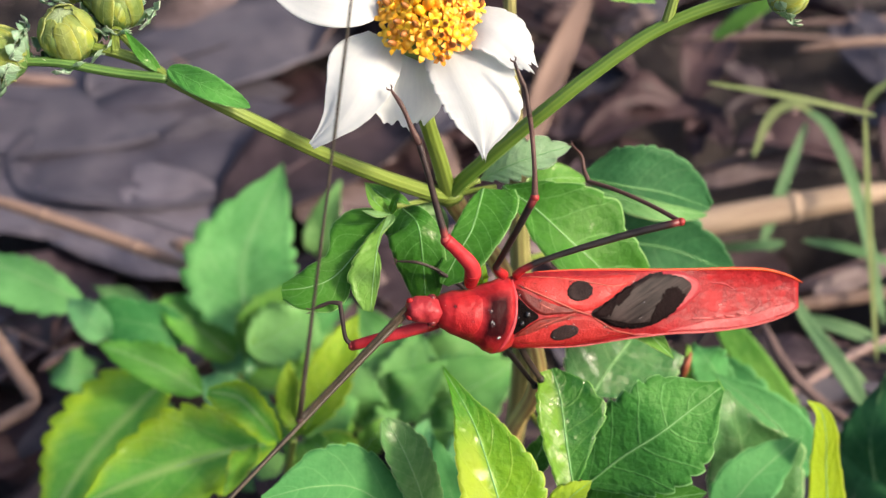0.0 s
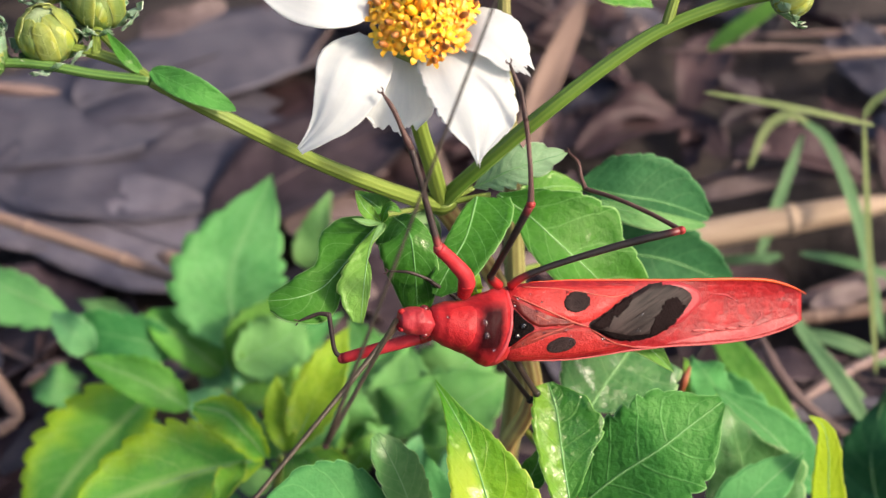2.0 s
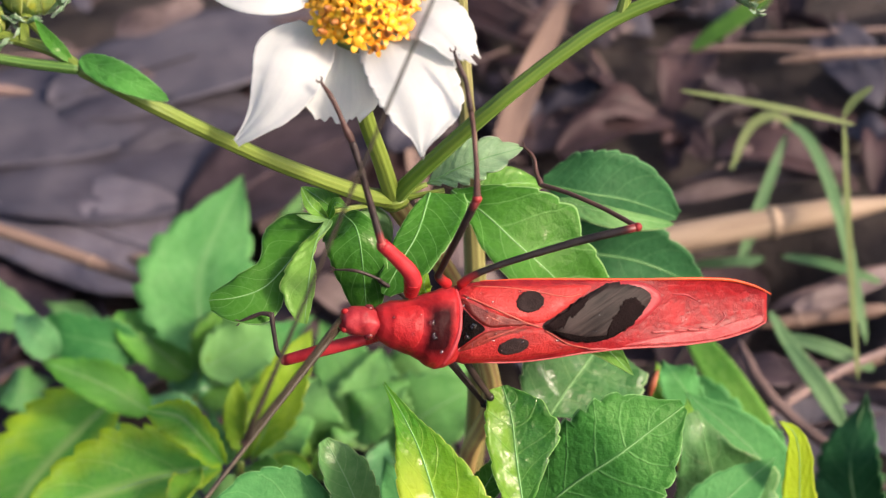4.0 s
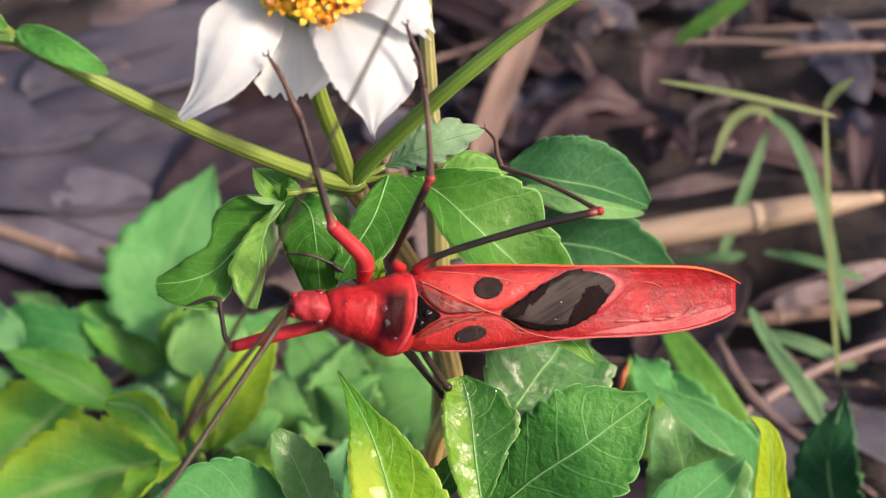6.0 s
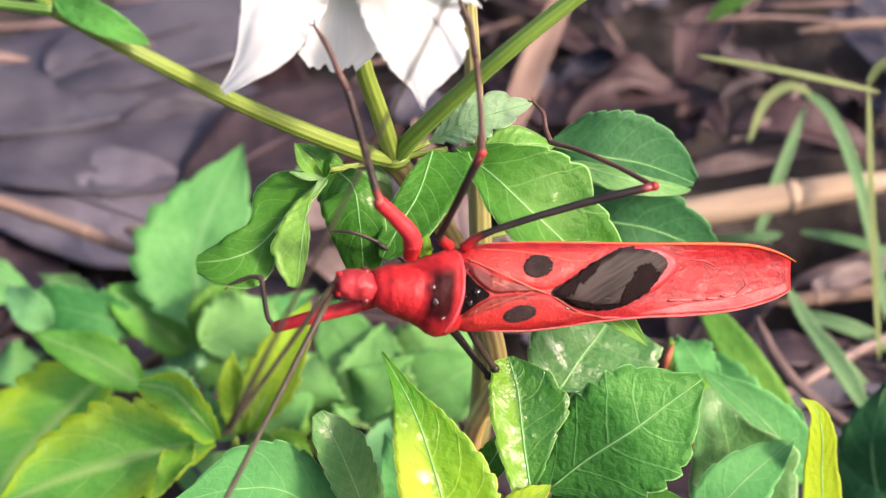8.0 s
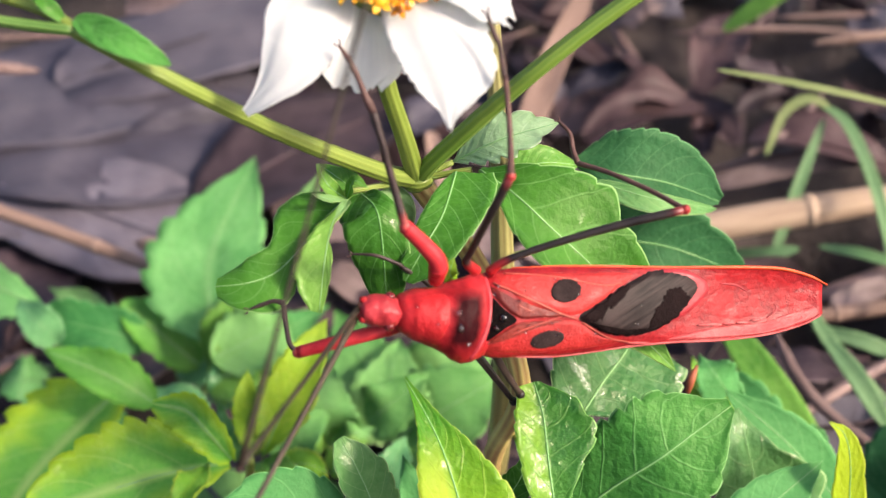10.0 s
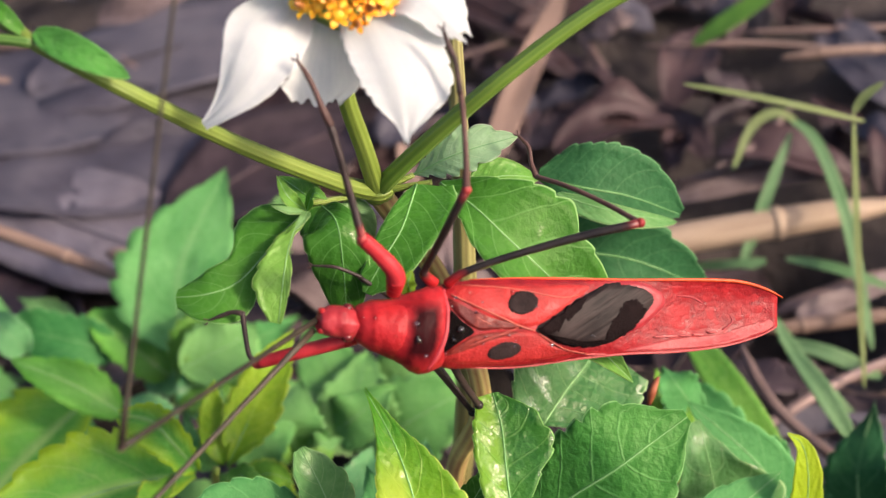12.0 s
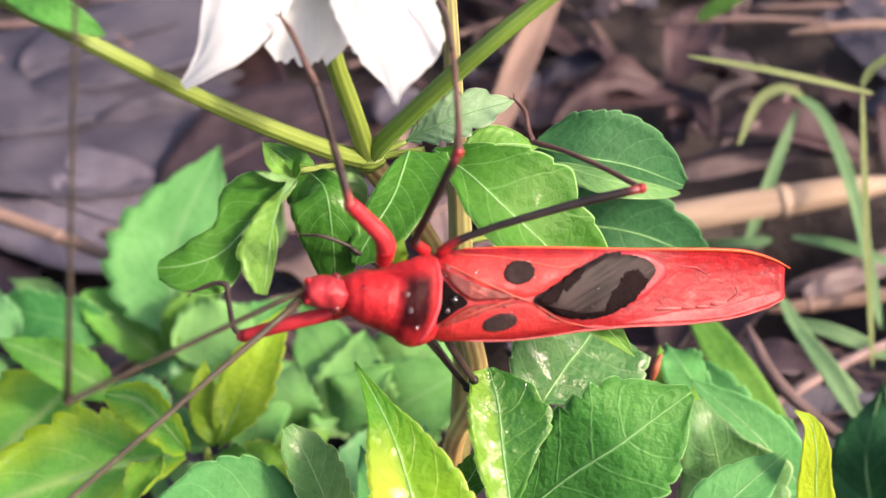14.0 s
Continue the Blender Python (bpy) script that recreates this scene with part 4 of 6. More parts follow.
build_florets()
PETALS = [
    ([(-6.7, 141.0, 23.8), (-8.8, 138.0, 20.5), (-10.3, 137.0, 17.2), (-12.0, 137.5, 14.1), (-14.7, 139.0, 11.6)], 8.6, dict(bend=-0.2, fold=0.06, teeth=12, bite=0.02, outline=((2.2, 3.3, 4.0, 4.2, 4.3, 4.0, 3.6, 2.8, 1.8, 1.3, 0.8), (2.0, 3.3, 3.9, 3.9, 3.5, 3.0, 2.5, 2.0, 1.4, 0.6, 0.2)))),
    ([(-3.2, 141.8, 24.6), (-3.7, 141.2, 18.8), (-4.1, 142.5, 13.9)], 8.4, dict(face=(0.3, -1.0, 0.75), bend=-0.1, fold=0.0, ragged=0.6, teeth=9, bite=0.04, outline=((1.6, 1.9, 2.2, 2.4, 2.7, 3.0, 3.4, 3.8, 4.2, 3.6, 2.2), (1.4, 1.5, 1.6, 1.7, 1.8, 2.0, 2.3, 2.8, 3.3, 3.8, 3.0)))),
    ([(0.7, 139.5, 22.7), (3.2, 137.0, 18.0), (4.5, 136.5, 14.3), (4.5, 137.0, 9.9)], 10.4, dict(bend=-0.2, fold=0.06, teeth=9, bite=0.07, ragged=0.5, outline=((2.0, 4.0, 4.9, 5.2, 5.1, 4.8, 4.7, 4.2, 2.7, 1.3, 0.4), (3.0, 3.6, 3.9, 4.1, 4.0, 4.0, 3.8, 3.5, 2.9, 1.4, 0.3)))),
    ([(2.8, 140.0, 25.6), (5.9, 137.5, 23.7), (9.6, 137.0, 19.7)], 5.8, dict(bend=-0.25, fold=0.08, ragged=0.9, teeth=6, bite=0.06, outline=((2.2, 2.8, 3.2, 3.5, 3.6, 3.6, 3.5, 3.1, 2.7, 2.2, 1.2), (1.6, 2.2, 2.8, 3.0, 3.0, 2.8, 2.6, 2.2, 2.0, 1.7, 0.9)))),
    ([(-5.9, 140.0, 27.4), (-11.4, 137.5, 27.9), (-19.7, 139.0, 30.5)], 7.8, dict(bend=-0.3, fold=0.15, belly=0.6, power=0.55, blunt=0.4, ragged=0.8)),
    ([(-3.1, 141.0, 29.9), (-4.3, 138.0, 34.2), (-6.4, 136.0, 40.5)], 8.0, dict(bend=-0.3, fold=0.15, belly=0.6, power=0.55, blunt=0.3, ragged=1.0)),
    ([(1.0, 141.0, 29.3), (5.3, 138.0, 33.0), (10.2, 136.0, 37.4)], 8.0, dict(bend=-0.3, fold=0.15, belly=0.6, power=0.55, blunt=0.3, ragged=1.0)),
]
for i, (mid, width, opts) in enumerate(PETALS):
    geo = leaf_geo(mid, width, seed=40 + i, thick=0.12, wave=0.15, ns=56, nh=14, pleat=0.05, **opts)
    part("petal", geo, PETAL, flower)
for k in range(8):
    a = k * 0.785 + 0.3
    out = RIGHT * math.cos(a) + UP * math.sin(a)
    inv = LAYOUT.inverted()
    pts = [inv @ (G(DISC) + (out * r - AXIS * h) * MM) * 1000 for r, h in ((2.0, 4.8), (3.6, 4.6), (4.4, 4.0))]
    part("sepal", leaf_geo(pts, 2.0, seed=50 + k, ns=14, nh=2), LEAF_DARK, flower)


# ---- buds ----
def bud(centre, axis, r, bracts, open_tip=False, label="round green ribbed flower bud", seed=0):
    rng = random.Random(seed)
    c, ax = G(centre), D(axis)
    rot = ax.to_track_quat("Z", "Y").to_matrix()
    verts, faces, uvs = ball_geo((0, 0, 0), r, r, r * 1.05, seg=40, rings=16)
    shaped = []
    for v in verts:
        a, h = math.atan2(v.y, v.x), v.z / (r * MM)
        q = 1 + 0.11 * abs(math.sin(a * 5 + h * 0.9)) * (0.3 + 0.7 * max(0, h))
        shaped.append(c + rot @ Vector((v.x * q, v.y * q, v.z * (1 - 0.08 * max(0, h)))))
    ob = part("bud", (shaped, faces, uvs), BUD, plant, label)
    inv = LAYOUT.inverted()
    for k in range(13):
        a, ring = k * 2.39996, k % 2
        out = rot @ Vector((math.cos(a), math.sin(a), 0))
        size = r * (1.03 + 0.05 * ring)
        pts = [inv @ (c + (out * math.sin(radians(w)) + ax * math.cos(radians(w)) * 1.04) * size * MM) * 1000 for w in (140, 105, 70, 42, 20 + 8 * ring)]
        part("scale", leaf_geo(pts, r * rng.uniform(0.72, 0.9), face=inv.to_3x3() @ (out + ax * 0.3), seed=seed + 60 + k, ns=18, nh=3, belly=0.5, power=0.55, fold=0.05, bend=-0.3, wave=0.08, thick=0.1), BUD_SCALE, ob)
    for k in range(bracts):
        a = k * 2 * math.pi / bracts + rng.uniform(-0.2, 0.2)
        out = rot @ Vector((math.cos(a), math.sin(a), 0))
        reach = rng.uniform(0.85, 1.15)
        pts = [inv @ (c + (out * x * r + ax * h * r) * MM) * 1000 for x, h in ((0.35, -0.98), (0.9, -0.72), (1.2, -0.5 * reach), (1.5 * reach, -0.4), (1.56 * reach, -0.12))]
        part("bract", leaf_geo(pts, r * 0.62, face=inv.to_3x3() @ (ax * 0.4 + out), seed=seed + k, ns=14, nh=3, belly=0.6, power=0.6, fold=-0.3), BRACT, ob)
    if open_tip:
        for k in range(6):
            a = k * 1.05
            out = rot @ Vector((math.cos(a), math.sin(a), 0))
            pts = [inv @ (c + (out * x * r + ax * h * r) * MM) * 1000 for x, h in ((0.75, 0.2), (0.85, 1.0), (0.45, 1.9))]
            part("petal", leaf_geo(pts, r * 0.8, face=inv.to_3x3() @ out, seed=seed + 30 + k, ns=16, nh=3, power=0.5), PETAL, ob)
    return ob


bud((-41.3, 138.0, 23.6), (-0.1, -0.75, 0.6), 3.0, 12, seed=300)
bud((-36.3, 140.0, 27.3), (0.1, -0.7, 0.7), 2.7, 12, seed=320)
bud((-48.2, 136.5, 21.2), (-0.85, -0.3, 0.35), 3.0, 13, True, "opening flower bud with white petal tips", 340)
bud((-41.9, 141.0, 30.2), (-0.2, -0.5, 0.8), 2.5, 11, seed=360)
bud((38.5, 140.0, 28.3), (0.75, -0.4, 0.5), 2.2, 10, seed=380)
part("bud_stalk", tube_geo([(-29.9, 137.0, 18.6), (-36.0, 137.0, 19.3), (-41.6, 137.0, 20.3), (-45.9, 137.0, 20.5)], [0.55, 0.52, 0.5, 0.48], grooves=0.045, ribs=6, sides=18), STEM_GREEN, plant)
part("bud_stalk", tube_geo([(-29.9, 137.0, 18.6), (-33.2, 138.0, 20.7), (-38.3, 138.5, 22.2), (-40.9, 139.0, 22.3)], [0.6, 0.6, 0.55, 0.5], grooves=0.045, ribs=6, sides=18), STEM, plant)
part("bud_stalk", tube_geo([(-36.0, 138.0, 21.5), (-36.4, 139.0, 23.2), (-36.4, 140.0, 25.3)], [0.6, 0.55, 0.55]), STEM, plant)
part("bud_stalk", tube_geo([(-31.5, 137.5, 19.6), (-35.0, 139.0, 23.2), (-40.3, 141.0, 28.0)], [0.55, 0.5, 0.45]), STEM, plant)
part("leaflet", leaf_geo([(-30.0, 137.0, 19.7), (-25.2, 135.0, 17.3), (-20.9, 136.0, 15.4)], 3.1, seed=60, teeth=9, bite=0.05, fold=0.3, power=0.6), LEAF_BLUE, plant)
part("leaflet", leaf_geo([(-30.8, 137.0, 19.3), (-32.8, 136.5, 21.3), (-34.7, 137.0, 23.8)], 1.5, seed=61, fold=0.4), LEAF_DARK, plant)

# ---- red bug ----
BUG = LAYOUT @ Matrix.Translation(Vector((7.1, 149.5, -7.5)) * MM) @ Matrix((
    (0.9455, 0, 0.3256, 0), (0.3256, 0, -0.9455, 0), (0, 1, 0, 0), (0, 0, 0, 1)))
bug = thing("red_bug", None, "bright red plant bug with black spots, long dark legs and feelers", "insect", m=BUG)

# stations along the body: x, upper edge, (x), lower edge, height of the edge, crown above it, belly below it
HEAD = [
    (-12.26, 0.66, -12.26, -0.26, 0.2, 0.3, 0.3),
    (-11.85, 1.70, -11.85, -0.66, 0.2, 1.2, 1.0),
    (-10.75, 2.08, -10.75, -1.07, 0.2, 1.7, 1.6),
    (-9.57, 2.07, -9.57, -1.23, 0.2, 1.8, 1.7),
    (-8.67, 1.93, -8.67, -1.38, 0.1, 1.6, 1.7),
    (-7.97, 1.52, -7.97, -1.19, 0.0, 1.3, 1.6),
]
THORAX = [
    (-8.25, 1.92, -8.25, -1.25, 0.0, 1.2, 1.5),
    (-7.62, 2.24, -7.62, -1.86, 0.0, 1.9, 1.8),
    (-6.43, 2.63, -6.43, -2.55, 0.0, 2.3, 2.1),
    (-4.45, 2.74, -4.45, -3.33, 0.1, 2.6, 2.4),
    (-3.38, 3.13, -3.38, -3.89, 0.3, 2.4, 2.5),
    (-2.52, 3.46, -2.52, -4.58, 0.4, 2.5, 2.6),
    (-1.59, 3.72, -1.59, -4.94, 0.4, 2.6, 2.7),
    (-0.58, 4.04, -0.58, -4.83, 0.2, 2.5, 2.7),
    (0.51, 4.17, 0.51, -4.46, 0.0, 2.2, 2.6),
    (1.31, 4.10, 1.31, -4.14, -0.4, 1.9, 2.4),
]
HIND = [
    (0.00, 3.91, 0.00, -3.97, -0.7, 2.0, 2.4),
    (2.18, 4.50, 2.18, -4.50, -0.2, 2.0, 2.6),
    (5.13, 4.82, 5.13, -4.37, 0.0, 1.9, 2.6),
    (8.86, 5.00, 8.86, -4.33, 0.1, 1.7, 2.5),
    (12.65, 4.98, 12.65, -4.01, 0.2, 1.5, 2.4),
    (17.28, 4.96, 17.28, -3.36, 0.4, 1.1, 2.2),
    (22.01, 4.93, 22.01, -3.04, 0.6, 0.5, 2.0),
    (26.01, 4.98, 26.01, -2.92, 0.8, -0.3, 1.8),
    (30.91, 5.03, 30.91, -2.66, 0.8, -0.8, 1.4),
    (35.07, 4.93, 35.07, -2.03, 0.7, -0.9, 1.2),
    (38.03, 4.55, 38.03, -1.35, 0.6, -0.7, 0.9),
    (39.99, 3.88, 39.99, -0.66, 0.5, -0.4, 0.6),
    (41.02, 3.14, 41.02, -0.09, 0.5, -0.1, 0.4),
]


def station_at(rows, x):
    xs = [r[0] for r in rows]
    if x <= xs[0]:
        return rows[0]
    for p, q in zip(rows, rows[1:]):
        if x <= q[0]:
            k = (x - p[0]) / (q[0] - p[0])
            k = k * k * (3 - 2 * k) * 0.4 + k * 0.6
            return tuple(a + (b - a) * k for a, b in zip(p, q))
    return rows[-1]


def dorsal(rows, x, y):
    """Height of the back above the body's middle plane, in mm."""
    _, hi, _, lo, edge, crown, _ = station_at(rows, x)
    u = max(-1.0, min(1.0, (2 * y - hi - lo) / (hi - lo)))
    if crown >= 0:
        return edge + crown * max(0.0, 1 - u * u) ** 0.62
    return edge + crown * max(0.0, 1 - abs(u) ** 3)


def body_geo(rows, n=40, sides=40, rough=0.0, seed=0):
    verts, faces, uvs = [], [], []
    x0, x1 = rows[0][0], rows[-1][0]
    half = sides // 2
    for i in range(n + 1):
        x = x0 + (x1 - x0) * i / n
        _, hi, _, lo, edge, crown, belly = station_at(rows, x)
        for j in range(sides):
            if j < half:
                u = math.cos(math.pi * j / half)
                y = (hi + lo) / 2 + u * (hi - lo) / 2
                z = dorsal(rows, x, y) + rough * noise.noise((x * 0.9, y * 0.9, seed))
            else:
                u = -math.cos(math.pi * (j - half) / half)
                y = (hi + lo) / 2 + u * (hi - lo) / 2
                z = edge - belly * max(0.0, 1 - u * u) ** 0.6 - 0.12
            verts.append(BUG @ (Vector((x, y, z)) * MM))
            uvs.append((i / n, j / sides))
    for i in range(n):
        for j in range(sides):
            a, b = i * sides + j, i * sides + (j + 1) % sides
            faces.append((a, b, b + sides, a + sides))
    faces.append(tuple(range(sides - 1, -1, -1)))
    faces.append(tuple(n * sides + j for j in range(sides)))
    return verts, faces, uvs


def patch_geo(rows, outline, lift, rings=7, n=72, jag=0.0, seed=0):
    """A thin plate that follows the back, within a smooth closed outline given in body mm."""
    rng = random.Random(seed)
    pts = [Vector((x, y, 0)) for x, y in outline]
    m = len(pts)
    rim = []
    for i in range(n):
        u = i / n * m
        k, t = int(u), u - int(u)
        a, b, c, d = (pts[(k + q) % m] for q in (-1, 0, 1, 2))
        rim.append(0.5 * ((2 * b) + (c - a) * t + (2 * a - 5 * b + 4 * c - d) * t * t + (3 * b - a - 3 * c + d) * t**3))
    mid = sum(rim, Vector()) / n
    if jag:
        rim = [p + (p - mid).normalized() * rng.uniform(-jag, jag) for p in rim]
    verts, faces, uvs = [], [], []
    for r in range(rings + 1):
        f = 1 - r / rings
        for p in rim:
            q = mid + (p - mid) * f
            up = lift if r > 0 else -0.12
            verts.append(BUG @ (Vector((q.x, q.y, dorsal(rows, q.x, q.y) + up)) * MM))
            uvs.append((q.x * 0.02 + 0.5, q.y * 0.05 + 0.5))
    for r in range(rings):
        for i in range(n):
            a, b = r * n + i, r * n + (i + 1) % n
            faces.append((a, b, b + n, a + n))
    return verts, faces, uvs


def ellipse(cx, cy, rx, ry, turn=0.0, n=10):
    c, s = math.cos(radians(turn)), math.sin(radians(turn))
    return [(cx + rx * math.cos(a) * c - ry * math.sin(a) * s, cy + rx * math.cos(a) * s + ry * math.sin(a) * c) for a in (2 * math.pi * k / n for k in range(n))]


abdomen = part("abdomen", body_geo(HIND, 60, 48, 0.12, 3.0), RED, bug)
thorax = part("pronotum", body_geo(THORAX, 40, 48, 0.1, 5.0), pronotum_material((-1.66, -0.58), (-2.09, -3.52)), bug, "red thorax plate with a blackish band")
head = part("head", body_geo(HEAD, 36, 48, 0.4, 7.0), HEAD_RED, bug)


def on_back(rows, x, y, lift):
    return BUG @ (Vector((x, y, dorsal(rows, x, y) + lift)) * MM)


for x, y in ((-9.09, 1.80), (-9.09, -1.10)):
    part("eye", ball_geo(on_back(HEAD, x, y, -0.25), 0.6, 0.5, 0.55, m=BUG.to_3x3()), EYE_RED, head, "dark red bulging eye")
for x, y in ((-11.78, 1.51), (-11.85, -0.40)):
    part("feeler_socket", ball_geo(on_back(HEAD, x, y, -0.2), 0.4, 0.35, 0.4, m=BUG.to_3x3()), RED, head)

part("collar", patch_geo(THORAX, [(-6.43, 1.77), (-5.01, 2.28), (-3.38, 1.99), (-3.45, -0.41), (-4.16, -2.53), (-5.37, -2.64), (-6.71, -1.68), (-7.13, -0.02)], 0.06), RED, thorax, "smooth raised red front lobe")
part("rear_rim", tube_geo([LAYOUT.inverted() @ on_back(THORAX, x, y, 0.02) * 1000 for x, y in ((0.94, 3.76), (1.09, 1.53), (0.73, -0.82), (-0.07, -2.96), (-0.87, -4.35))], [0.2, 0.28, 0.28, 0.28, 0.2], sides=8), RED_PALE, thorax)
part("scutellum", patch_geo(HIND, [(1.31, 1.67), (2.48, 0.70), (3.94, -0.54), (2.55, -1.53), (0.22, -3.17), (0.87, -0.82)], 0.55, seed=3), BLACK, bug, "small black triangular shield")
wing_a = part("forewing", patch_geo(HIND, [(1.60, 3.96), (5.13, 4.27), (10.37, 4.31), (17.28, 4.33), (15.73, 2.74), (11.12, 0.02), (8.11, 0.21), (4.39, 1.36)], 0.22, seed=4), WING, bug, "dull red leathery forewing")
wing_b = part("forewing", patch_geo(HIND, [(0.73, -3.59), (2.91, -1.88), (6.98, -0.59), (11.12, -0.67), (13.80, -2.24), (16.50, -2.85), (11.12, -3.70), (5.13, -4.03)], 0.18, seed=5), WING, bug, "dull red leathery forewing")
part("clavus", patch_geo(HIND, [(1.0, 3.0), (3.5, 1.75), (6.4, 0.75), (9.6, -0.2), (6.6, -0.35), (4.2, -0.35), (2.2, 1.0)], 0.3, seed=14), CLAVUS, wing_a, "brownish translucent inner wing strip")
part("clavus", patch_geo(HIND, [(0.7, -3.1), (2.6, -1.6), (4.4, -0.75), (9.2, -0.5), (6.0, -1.35), (3.4, -2.4)], 0.26, seed=15), CLAVUS, wing_b, "brownish translucent inner wing strip")
part("wing_spot", patch_geo(HIND, ellipse(9.31, 2.46, 1.95, 1.35, 12), 0.32, jag=0.09, seed=6), SPOT, wing_a, "black round spot")
part("wing_spot", patch_geo(HIND, ellipse(7.36, -2.52, 2.1, 1.0, 10), 0.32, jag=0.09, seed=7), SPOT, wing_b, "black oval spot")
part("membrane_rim", patch_geo(HIND, [(18.06, 3.41), (20.82, 4.80), (23.20, 4.85), (25.85, 3.91), (26.82, 2.62), (25.85, 1.35), (22.80, -0.59), (18.85, -1.22)], 0.34, seed=8), RED_PALE, bug, "thin pinkish clear wing edge")
membrane = part("wing_membrane", patch_geo(HIND, [(10.52, -0.45), (12.65, 1.04), (15.73, 2.88), (19.24, 4.53), (22.40, 4.79), (25.05, 3.99), (25.77, 2.78), (24.24, 1.09), (20.82, -1.26), (17.28, -2.24), (13.80, -1.89)], 0.42, n=130, jag=0.08, seed=9), MEMBRANE, bug, "grey-brown silky wing tip with black patches")
part("dark_patch", patch_geo(HIND, [(18.6, -1.9), (19.3, 0.3), (20.3, 1.3), (21.0, 2.6), (22.3, 3.1), (23.2, 2.9), (24.3, 1.5), (22.3, -0.5), (20.5, -1.5)], 0.5, jag=0.22, n=90, seed=10), BLACK, membrane)
part("dark_patch", patch_geo(HIND, [(11.6, -0.75), (13.9, -1.45), (16.9, -1.75), (20.2, -1.35), (20.0, -1.75), (17.3, -2.25), (13.9, -1.95)], 0.5, jag=0.16, n=90, seed=13), BLACK, membrane)
part("dark_patch", patch_geo(HIND, [(10.8, -0.5), (12.8, 1.05), (15.8, 2.9), (17.0, 3.4), (16.2, 2.2), (15.0, 1.0), (13.6, 0.4), (13.2, -0.6), (12.0, -1.0)], 0.5, jag=0.3, n=80, seed=11), BLACK, membrane)
part("hind_fold", patch_geo(HIND, [(25.6, 4.3), (29.0, 4.5), (33.5, 4.5), (37.2, 4.0), (39.8, 3.1), (39.4, 1.2), (34.5, -0.1), (29.0, -0.8), (25.6, 0.6), (27.2, 2.6)], 0.0, rings=10, seed=16), HIND_FOLD, abdomen, "crinkled pinkish red hollow of the hind body")
part("side_flap", patch_geo(HIND, [(21.21, -2.81), (26.01, -1.64), (31.74, -1.17), (36.76, -0.53), (40.16, 0.73), (40.67, -0.15), (38.45, -1.07), (33.40, -2.21), (26.82, -2.72)], 0.25, seed=12), FLAP, abdomen, "pale pink translucent body margin")
for pts, r in (
    (((1.60, 3.22), (5.13, 1.62), (8.86, 0.06), (10.67, -0.45)), 0.16),
    (((0.51, -3.18), (4.39, -1.57), (8.71, -0.14)), 0.16),
    (((1.45, 2.48), (4.39, 0.81), (6.98, -0.32)), 0.12),
    (((2.91, 4.22), (8.11, 3.91), (13.41, 3.04), (15.73, 3.29)), 0.12),
    (((11.12, -0.80), (14.18, -2.38), (17.28, -3.01)), 0.14),
):
    part("wing_vein", tube_geo([LAYOUT.inverted() @ on_back(HIND, x, y, 0.25) * 1000 for x, y in pts], [r * 0.6, r * 0.6, r * 0.4], sides=6, n=16), WING_VEIN, bug)
for pts in (((28.04, 3.25), (30.09, 3.09), (31.74, 2.36)), ((34.24, -0.49), (35.49, 0.36), (35.24, 1.09))):
    part("crease", tube_geo([LAYOUT.inverted() @ on_back(HIND, x, y, 0.0) * 1000 for x, y in pts], [0.05, 0.14, 0.08], sides=6, n=10), RED_PALE, bug)
for x, y, w in ((25.85, -1.21, 0.8), (27.23, -1.16, 1.1), (29.11, -1.12, 1.0), (30.91, -1.01, 0.8), (32.74, -0.75, 0.7), (18.06, -3.03, 1.6)):
    part("pale_fleck", ball_geo(on_back(HIND, x, y, 0.2), w, 0.16, 0.12, m=BUG.to_3x3(), seg=8, rings=5), FLAP, abdomen)
upper_rim = [(4.0, 4.72), (10.0, 4.97), (16.0, 4.96), (22.01, 4.93), (26.82, 4.98), (31.74, 5.02), (35.91, 4.86), (39.30, 4.11), (41.62, 3.14)]
part("body_rim", tube_geo([LAYOUT.inverted() @ on_back(HIND, x, y, 0.05) * 1000 for x, y in upper_rim], [0.08, 0.12, 0.14, 0.14, 0.16, 0.2, 0.2, 0.16, 0.06], sides=8, n=40), ORANGE, abdomen, "orange-red raised body edge")

lower_rim = [(0.4, -4.0), (5.0, -4.36), (10.0, -4.28), (16.0, -3.55), (22.0, -3.02), (28.0, -2.84), (34.0, -2.25), (38.5, -1.2), (40.8, -0.2)]
part("body_rim", tube_geo([LAYOUT.inverted() @ on_back(HIND, x, y, 0.02) * 1000 for x, y in lower_rim], [0.06, 0.12, 0.14, 0.12, 0.1], sides=8, n=40), FLAP, abdomen, "thin pink lower body edge")

